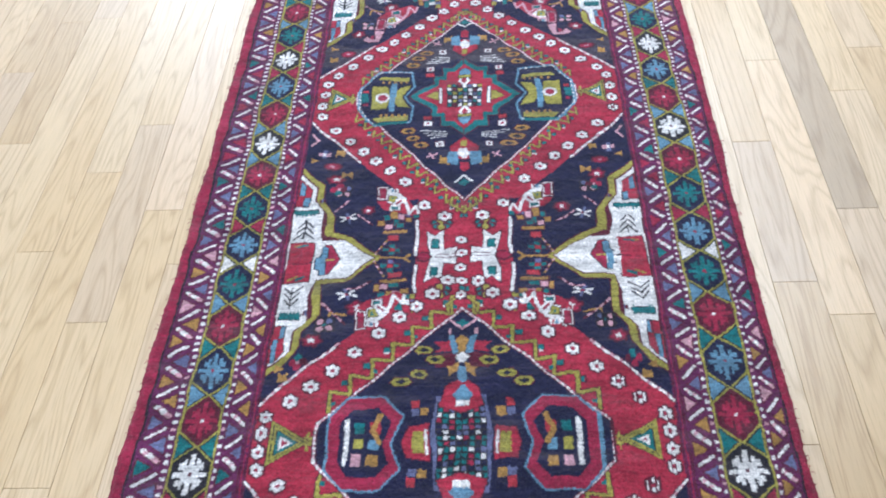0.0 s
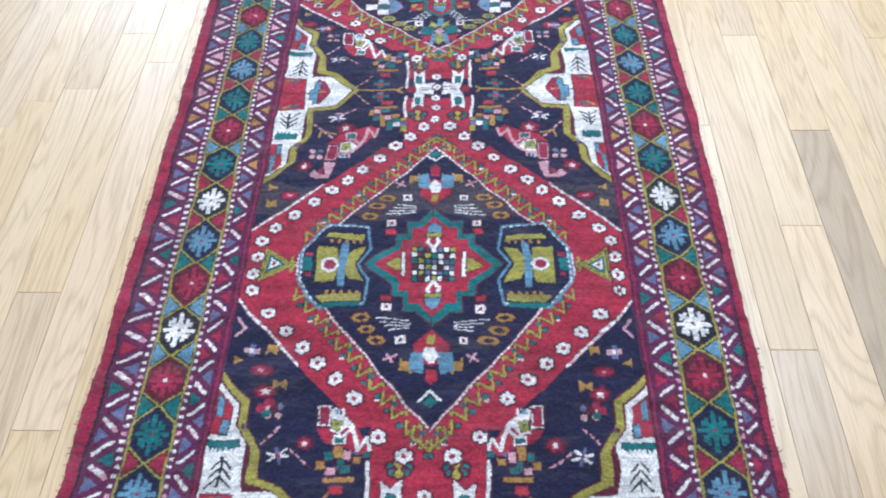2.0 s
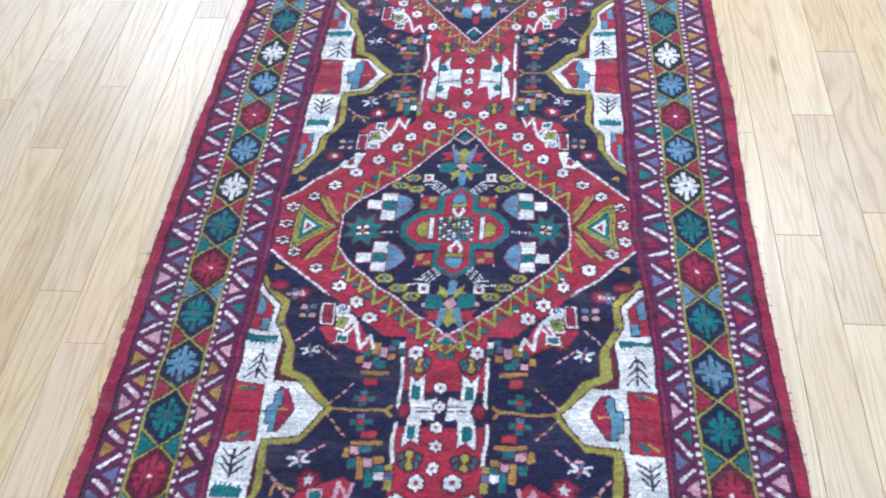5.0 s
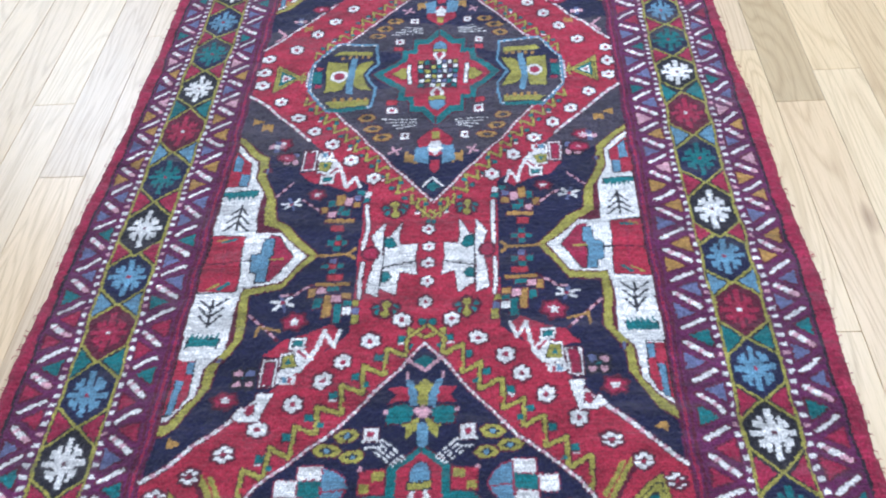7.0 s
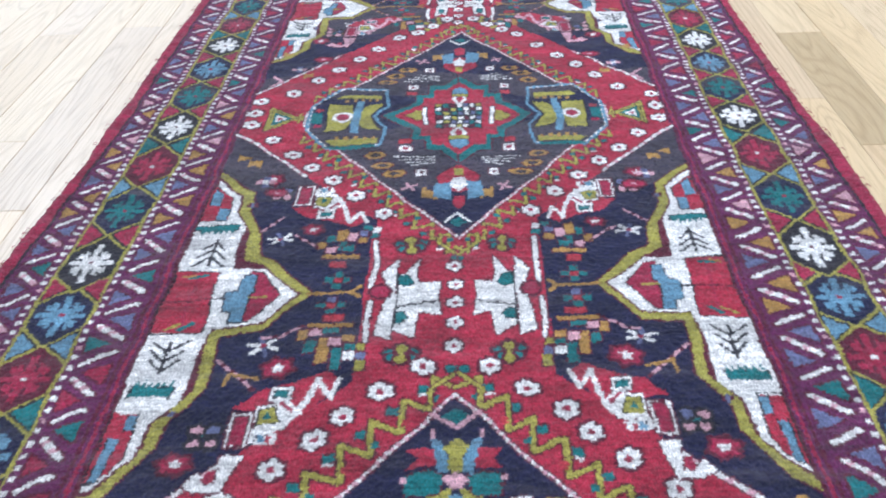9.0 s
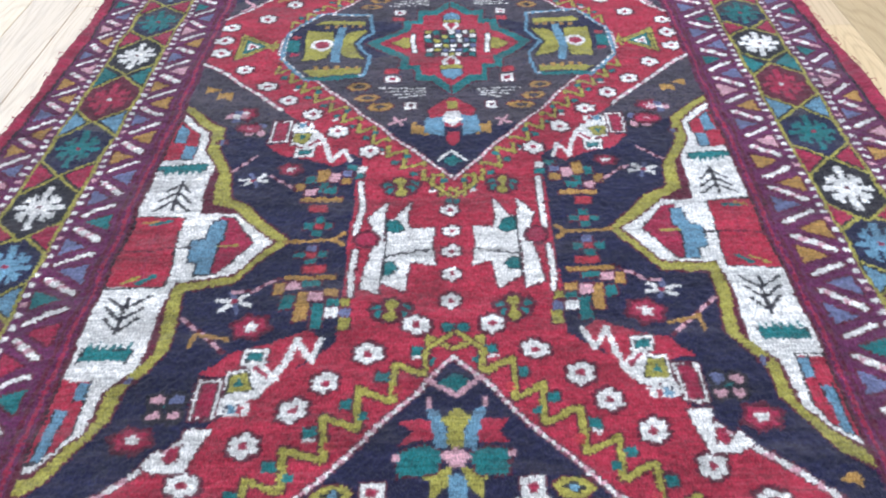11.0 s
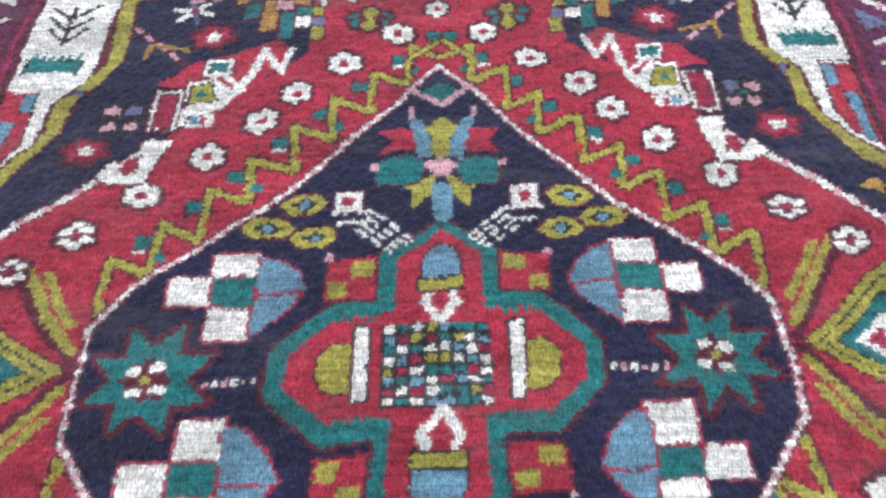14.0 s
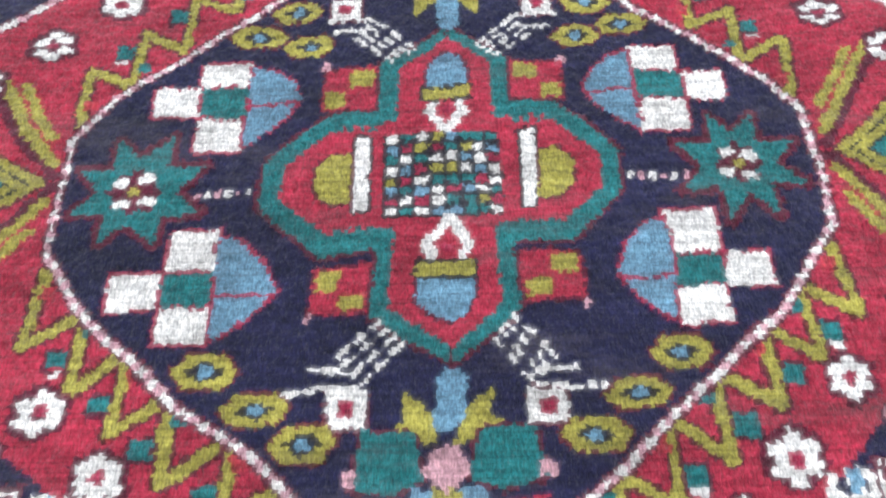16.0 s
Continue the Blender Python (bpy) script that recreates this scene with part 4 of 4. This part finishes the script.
def panel(v, up, down, top, bottom, style, animals, bar=0.124):
    """The dark panel at v; top and bottom: heights of the neighbouring medallions' points; bar: the column's half width."""
    inset = 0.124 - bar
    for s in (-1, 1):
        bracket(v, up, down, s, 0.025 if style == 2 else 0.0, 1.0 if style == 0 else 0.70)
        b = Motif("side_bar", s * bar, v, s, 1)
        for wide, dye in ((0.0115, "wine"), (0.0072, "white")):
            b.line([(0, 0.012), (-0.002, 0.066), (0.002, 0.124)], wide, dye).line([(0, -0.026), (0.002, -0.066), (-0.002, -0.106)], wide, dye)
        bird(Motif("bird_figure", 0, v, s * (1 if style == 0 else bar / 0.085), 1), style)
        st = Motif("stem", 0, v, s, 1)
        st.line([(0.215 - (0.025 if style == 2 else 0), 0), (0.150 - inset, 0)], 0.006, "gold")
        st.line([(0.150 - inset, 0), (0.138 - inset, 0.012)], 0.007, "gold").line([(0.150 - inset, 0), (0.138 - inset, -0.012)], 0.007, "gold")
        mid = 0.178 - inset * 0.7
        for e in (-1, 1):
            for du, dw, c in ((0, 0, "rust"), (-0.014, 0, "teal"), (0.014, 0, "teal"), (0, 0.012, "teal" if e > 0 else "slate"), (0, -0.012, "teal")):
                st.rect(mid + du - 0.0065, e * 0.027 + dw - 0.0055, mid + du + 0.0065, e * 0.027 + dw + 0.0055, c, "wine", 0.0015)
            bl = Motif("brick_figure", s * (0.168 - inset), v + e * 0.112, s, e)
            for a, w, hu, hv, c in BRICKS[e]:
                bl.rect(a - hu, w - hv, a + hu, w + hv, c, "wine", 0.0016)
            near = 0.278 if e > 0 else 0.259
            star_flower(Motif("field_flower", s * near, v + e * (0.137 if e > 0 else 0.112), s, 1), 0.021)
            red_flower(Motif("field_flower", s * 0.230, v + e * (0.162 if e > 0 else 0.152), s, 1), 0.024 if e < 0 else 0.015)
            tw = Motif("twig", 0, v, s, e)
            if e < 0:
                tw.twisted([(0.262, 0.096), (0.240, 0.094), (0.208, 0.072)], 0.0050, ("pink", "pink", "wine"), 0.007)
                tw = Motif("twig", 0, v, s, e)
                tw.twisted([(0.313, 0.134), (0.256, 0.192)], 0.0056, ("pink", "pink", "wine"), 0.007)
                Motif("gold_figure", 0, v, s, e).line([(0.294, 0.184), (0.290, 0.163), (0.255, 0.172)], 0.0050, "gold")
            else:
                tw.twisted([(0.312, 0.162), (0.282, 0.196)], 0.0045, ("pink", "pink", "wine"), 0.006)
                tw = Motif("twig", 0, v, s, e)
                tw.twisted([(0.256, 0.146), (0.216, 0.112)], 0.0045, ("pink", "pink", "wine"), 0.006)
            if style:
                cross = Motif("twig", 0, v, s, e)
                cross.twisted([(0.222 - (0.02 if style == 2 else 0), 0.012), (0.180, 0.056)], 0.0045, ("pink", "gold", "wine"), 0.006)
            if e > 0:
                point = top
            else:
                point = bottom
            corner = animals[0] if e > 0 else animals[1]
            horse(Motif("animal_figure", s * (0.228 - (0.052 if e > 0 else 0.032) * (style == 2)), corner, s * (0.85 if style == 2 else 1), -e * (0.85 if style == 2 else 1)), "white" if (style, e) != (1, -1) else "pink", e < 0 and style != 2)
            cross_flower(Motif("field_flower", s * 0.298, corner + e * 0.026, s, 1), 0.022)
            red_flower(Motif("field_flower", s * 0.322, corner + e * 0.070, s, 1), 0.019)
            Motif("sprig", s * 0.345, corner - e * 0.01, s, e).rect(-0.008, -0.006, 0.008, 0.006, "wine").rect(-0.003, -0.008, 0.003, 0.008, "slate")
            far = corner + e * 0.06
            Motif("gold_figure", s * 0.385, far + e * 0.085, s, e).poly([(-0.012, 0.0), (0.012, -0.012), (0.012, 0.012)], "gold")
            # middle column
            q = Motif("leaf_rhomb", s * (0.072 if style == 0 else 0.052), v + e * (0.110 if e > 0 else 0.136 if style == 0 else 0.106), s, 1)
            for du, dw, hu, hv, c in ((-0.013, 0.005, 0.010, 0.008, "teal"), (0.013, 0.005, 0.010, 0.008, "teal"), (-0.011, -0.007, 0.008, 0.007, "teal"), (0.011, -0.007, 0.008, 0.007, "teal"), (0, 0.012, 0.008, 0.009, "olive"), (0, -0.012, 0.008, 0.009, "olive")):
                q.disc(du, dw, hu, hv, c, "wine", 7)
            q.rect(-0.003, -0.010, 0.003, 0.010, "olive")
            for a, w in (((), ((0.062, 0.042),), ((0.045, 0.052), (0.094, 0.011))) if e > 0 else (((0.044, 0.051), (0.094, 0.011)),) + (((0.032, 0.082), (0.067, 0.044), (0.101, 0.008)),) * 2)[style]:
                flower(Motif("rosette", s * a, point - e * w, s, 1), 0.0170)
            z = Motif("point_hook", 0, point, s, e)
            z.line([(0.0, -0.042), (0.034, -0.010), (0.030, 0.010)], 0.0095, "wine").line([(0.0, -0.042), (0.034, -0.010), (0.030, 0.010)], 0.006, "olive")
    for k in range(5):
        flower(Motif("rosette", -0.005, v + 0.055 - 0.0435 * k, 1, 1), 0.0130)


def field_figures(v, e, places):
    """Small loose figures on the dark ground between bracket and medallion."""
    for u, w, kind in places:
        for s in (-1, 1):
            m = Motif(("cross_flower", "gold_figure", "oval_flower", "butterfly", "mixed_flower", "hook_figure")[kind], s * u, v + e * w, s, e)
            if kind == 0:
                m.rect(-0.016, -0.006, 0.016, 0.006, "pink").rect(-0.006, -0.016, 0.006, 0.016, "slate").rect(-0.005, -0.005, 0.005, 0.005, "white")
            elif kind == 1:
                m.poly([(-0.012, -0.010), (0.010, -0.012), (0.012, 0.012), (0.002, 0.004), (-0.010, 0.014)], "gold")
            elif kind == 2:
                m.disc(0, 0, 0.019, 0.011, "crimson", "wine").rect(-0.005, -0.003, 0.005, 0.003, "pink")
            elif kind == 3:
                m.poly([(-0.014, -0.014), (0, -0.003), (0.014, -0.014), (0.014, 0.014), (0, 0.003), (-0.014, 0.014)], "gold")
            elif kind == 4:
                for k, c in enumerate(("crimson", "teal", "wine", "crimson")):
                    m.disc(0.012 * math.cos(1.5708 * k), 0.012 * math.sin(1.5708 * k), 0.010, 0.010, c, n=8)
                m.rect(-0.004, -0.004, 0.004, 0.004, "pink")
            else:
                m.line([(0.010, 0.022), (-0.012, 0.0), (0.010, -0.022)], 0.0062, "pink")


A, B, C, D, E = -2.19, -1.078, 0.0, 1.095, 2.19
check_medallion(C)
olive_medallion(B, 0.380, -0.425, (0.104, -0.103), (0.385, -0.417), (((0.137, 0.348), (0.360, 0.114)), ((0.145, -0.350), (0.343, -0.140)), (7, 6), (-0.075, -0.028, 0.020, 0.070), 0.388), (0.085, 0.108))
olive_medallion(D, 0.425, -0.419, (0.117, -0.060), (0.463, -0.364), (((0.139, 0.400), (0.343, 0.112)), ((0.122, -0.342), (0.353, -0.084)), (6, 6), (-0.024, 0.026, 0.078), 0.400), (0.085, 0.133))
ring_medallion(A)
ring_medallion(E)
panel(0.550, 0.338, 0.372, D - 0.419, C + 0.337, 0, (0.795, 0.308))
panel(-0.467, 0.326, 0.350, C - 0.288, B + 0.380, 1, (-0.255, -0.690), 0.085)
panel(-1.692, 0.317, 0.330, B - 0.425, A + 0.342, 2, (-1.485, -1.862), 0.108)
panel(1.700, 0.300, 0.330, E - 0.342, D + 0.425, 1, (1.825, 1.560), 0.080)

field_figures(B, -1, ((0.362, 0.235, 0), (0.322, 0.232, 1), (0.335, 0.285, 2), (0.298, 0.318, 3), (0.312, 0.375, 4), (0.395, 0.175, 5)))
field_figures(B, 1, ((0.385, 0.190, 1), (0.345, 0.215, 2)))
field_figures(D, 1, ((0.390, 0.175, 5), (0.350, 0.235, 0), (0.300, 0.285, 2), (0.325, 0.200, 1)))
field_figures(D, -1, ((0.365, 0.175, 1), (0.335, 0.235, 0), (0.310, 0.270, 2)))
field_figures(C, -1, ((0.375, 0.160, 2), (0.340, 0.185, 0)))
field_figures(A, 1, ((0.345, 0.200, 4), (0.372, 0.160, 1)))
# abrash: rows where a browner batch of wool was used
for v0, v1 in ((D - 0.27, D - 0.035), (D + 0.09, D + 0.20), (D + 0.42, D + 0.62), (B + 0.15, B + 0.26)):
    band = (COL == CODE["navy"]) & (VV + ripple(GX, GY, 0.25, 0.012, 3) > v0) & (VV + ripple(GX, GY, 0.25, 0.012, 4) < v1) & (rng.random(GX.shape) < 0.93)
    COL[band] = CODE["umber"]
# knotting
JOINED = ("dotted_line", "dotted_stem", "stripe", "main_border_ground", "guard_band", "olive_line", "field_ground", "medallion_ground", "comb_edge")
edge = ripple(GY, GY * 0 + 1, 0.35, 0.0025, 7) + ripple(GY, GY * 0 + 3, 0.05, 0.0012, 9)
HALF = WIDE + edge * np.where(GX < 0, 1, -0.8)
keep = np.abs(GX) < HALF
keep &= (GY > RY0 + 0.02) & (GY < RY1 - 0.02)
vx = np.arange(NC + 1) * K - RX
vy = np.arange(NR + 1) * K + RY0
VX, VY = np.meshgrid(vx, vy)
dist = np.interp(VY[:, 0], gy, HALF[:, 0])[:, None] * (VX < 0) + np.interp(VY[:, 0], gy, HALF[:, -1])[:, None] * (VX >= 0) - np.abs(VX)
rise = np.clip(dist / 0.012, 0, 1)
VZ = 0.0015 + 0.0075 * np.sqrt(rise) + rng.normal(0, 0.00075, VX.shape) + ripple(VX, VY, 0.035, 0.0004, 21) + ripple(VX, VY, 0.018, 0.0003, 22) + ripple(VX, VY, 0.5, 0.0011, 11)
VZ += 0.0022 * np.exp(-((dist - 0.014) / 0.008) ** 2)
VX = VX + rng.normal(0, 0.00055, VX.shape)
VY = VY + rng.normal(0, 0.00055, VY.shape)

rug = new("runner_rug")
tagged(rug, "worn red and navy hand-knotted wool runner on oak floor", "rug")

# the pile of neighbouring knots mingles where they meet
table = np.array([(*DYES[n], 1.0) for n in DYE_NAMES], np.float32)
cellc = np.pad(table[COL], ((1, 1), (1, 1), (0, 0)), mode="edge")
TINT = ((cellc[:-1, :-1] + cellc[1:, :-1] + cellc[:-1, 1:] + cellc[1:, 1:]) / 4).reshape(-1, 4)
MINGLE = 0.4

own = np.where(keep, OWN, -1).ravel()
order = np.argsort(own, kind="stable")
bounds = np.searchsorted(own[order], np.arange(len(PARTS) + 1))
W1 = NC + 1
flatco = np.stack([VX.ravel(), VY.ravel(), VZ.ravel()], 1)
for pid, pname in enumerate(PARTS):
    cells = order[bounds[pid]:bounds[pid + 1]]
    if len(cells) == 0:
        continue
    r, c = cells // NC, cells % NC
    base = r * W1 + c
    quads = np.stack([base, base + 1, base + W1 + 1, base + W1], 1)
    used, inv = np.unique(quads, return_inverse=True)
    me = bpy.data.meshes.new(pname)
    n = len(cells)
    me.vertices.add(len(used))
    me.vertices.foreach_set("co", flatco[used].ravel())
    me.loops.add(4 * n)
    me.loops.foreach_set("vertex_index", inv.ravel().astype(np.int32))
    me.polygons.add(n)
    me.polygons.foreach_set("loop_start", np.arange(0, 4 * n, 4, dtype=np.int32))
    me.materials.append(WOOL)
    tint = table[COL.ravel()[cells]][:, None, :] * (1 - MINGLE) + TINT[quads] * MINGLE
    me.color_attributes.new("dye", "FLOAT_COLOR", "CORNER").data.foreach_set("color", tint.astype(np.float32).ravel())
    me.polygons.foreach_set("use_smooth", np.ones(n, bool))
    me.update()
    me.validate()
    ob = new(pname, me)
    ob.parent = rug
    if pname in JOINED:
        tagged(ob, "", "", "", "stuff")

# short loose threads along the selvedges
bm = bmesh.new()
tr = random.Random(3)
for k in range(420):
    y = tr.uniform(RY0 + 0.05, RY1 - 0.05)
    sd = tr.choice((-1, 1))
    x = float(np.interp(y, gy, HALF[:, 0] if sd < 0 else HALF[:, -1])) * sd
    out, dy, w = tr.uniform(0.002, 0.009), tr.uniform(-0.008, 0.008), 0.0007
    a, b, c = Vector((x - sd * 0.004, y, 0.005)), Vector((x + sd * out * 0.5, y + dy * 0.4, 0.006 + tr.uniform(0, 0.003))), Vector((x + sd * out, y + dy, 0.001 + tr.uniform(0, 0.004)))
    up, across = Vector((0, 0, w)), Vector((0, w, 0))
    ring = [[bm.verts.new(q + o) for o in (up, across, -up * 0.7, -across)] for q in (a, b, c)]
    for r0, r1 in zip(ring[:-1], ring[1:]):
        for i in range(4):
            bm.faces.new((r0[i], r0[(i + 1) % 4], r1[(i + 1) % 4], r1[i]))
threads = tagged(part("loose_thread", bm, WOOL, rug), "", "", "", "stuff")
count = len(threads.data.vertices)
threads.data.color_attributes.new("dye", "FLOAT_COLOR", "POINT").data.foreach_set("color", np.tile(table[CODE["crimson"]], count))

# woven backing under the pile
bm = bmesh.new()
box(bm, -0.62, RY0 + 0.03, 0.0, 0.60, RY1 - 0.03, 0.003)
part("backing", bm, JUTE, rug, "beige cotton backing under the pile")

# ---- oak floor ----
floor = setting("floor", [(X0, Y0, -0.06, X1, Y1, -0.012)], GAP, "light oak strip floor with satin finish", "floor")
pr = random.Random(21)


def plank_mesh(w, length):
    bm = bmesh.new()
    box(bm, -w / 2, 0, -0.012, w / 2, length, 0)
    top = [e for e in bm.edges if all(v.co.z > -0.001 for v in e.verts)]
    bmesh.ops.bevel(bm, geom=top, offset=0.0007, segments=1, affect="EDGES")
    return bm


shared = {}
verts, faces = [], []
# rows of strips: east of the rug, west of it, and under it
EAST, WEST = 0.716, -0.737
ROWS = [("east", k, EAST + 0.1022 * (k + 0.5), 0.1022) for k in range(33)] + [("west", k, WEST - 0.1010 * (k + 0.5), 0.1010) for k in range(33)]
ROWS += [("under", k, WEST + (EAST - WEST) / 14 * (k + 0.5), (EAST - WEST) / 14) for k in range(14)]
JOINTS = {("east", 0): (-1.30, 0.022, 0.957, 1.484, 2.5), ("east", 1): (-1.878, -0.95, -0.215, 0.417, 1.062, 1.85), ("east", 2): (-1.554, -0.62, 0.094, 0.666, 1.344, 2.2), ("east", 3): (-1.1, 0.35, 1.15),
          ("under", 13): (-2.2, -0.6, 0.35, 1.147, 2.3), ("west", 0): (-2.4, -1.5, -0.335, 0.799, 1.642, 2.6), ("west", 1): (-1.862, -1.155, -0.2, 1.05), ("west", 2): (-2.3, -1.350, -0.45, 0.492, 1.6), ("west", 3): (-1.636, -0.5, 0.9)}
TONE = {("east", 0, 0.957): 1, ("east", 2, -1.554): 1, ("east", 1, -0.215): 2, ("east", 2, 0.094): 2, ("east", 1, -1.878): 3, ("east", 0, 0.022): 3, ("west", 1, -1.862): 2,
        ("west", 0, -1.5): 3, ("west", 0, -0.335): 3}
count = 0
for place, i, x, wide in ROWS:
    y = Y0 - pr.uniform(0, 0.8)
    while y < Y1:
        ln = pr.choice((0.6, 0.75, 0.9, 1.05, 1.2, 1.4, 1.6))
        for j in JOINTS.get((place, i), ()):
            if y + 0.02 < j < y + ln + 0.35:
                ln = round(j - y, 4)
                break
        tone = TONE.get((place, i, round(y, 3)), 0)
        near = 0.5 < abs(x) < 1.75 and y + ln > -2.8 and y < 3.2
        if near and count < 300:
            if (place, ln, tone) not in shared:
                bm = plank_mesh(wide - 0.0007, ln - 0.0008)
                me = bpy.data.meshes.new("plank")
                bm.to_mesh(me)
                bm.free()
                me.materials.append(OAKS[tone])
                shared[(place, ln, tone)] = me
            ob = new("plank", shared[(place, ln, tone)])
            ob.location = (x, y, pr.uniform(-0.0004, 0))
            ob.parent = floor
            count += 1
        else:
            y0, y1, w = max(y, Y0), min(y + ln - 0.0011, Y1), wide / 2 - 0.00055
            k = len(verts)
            for z in (-0.012, -0.0003):
                verts += [(x - w, y0, z), (x + w, y0, z), (x + w, y1, z), (x - w, y1, z)]
            faces += [(k + 4, k + 5, k + 6, k + 7), (k, k + 1, k + 5, k + 4), (k + 1, k + 2, k + 6, k + 5), (k + 2, k + 3, k + 7, k + 6), (k + 3, k, k + 4, k + 7)]
        y += ln
me = bpy.data.meshes.new("far_planks")
me.from_pydata(verts, [], faces)
me.materials.append(OAK)
far = new("far_planks", me)
far.parent = floor
tagged(far, "", "", "", "stuff")
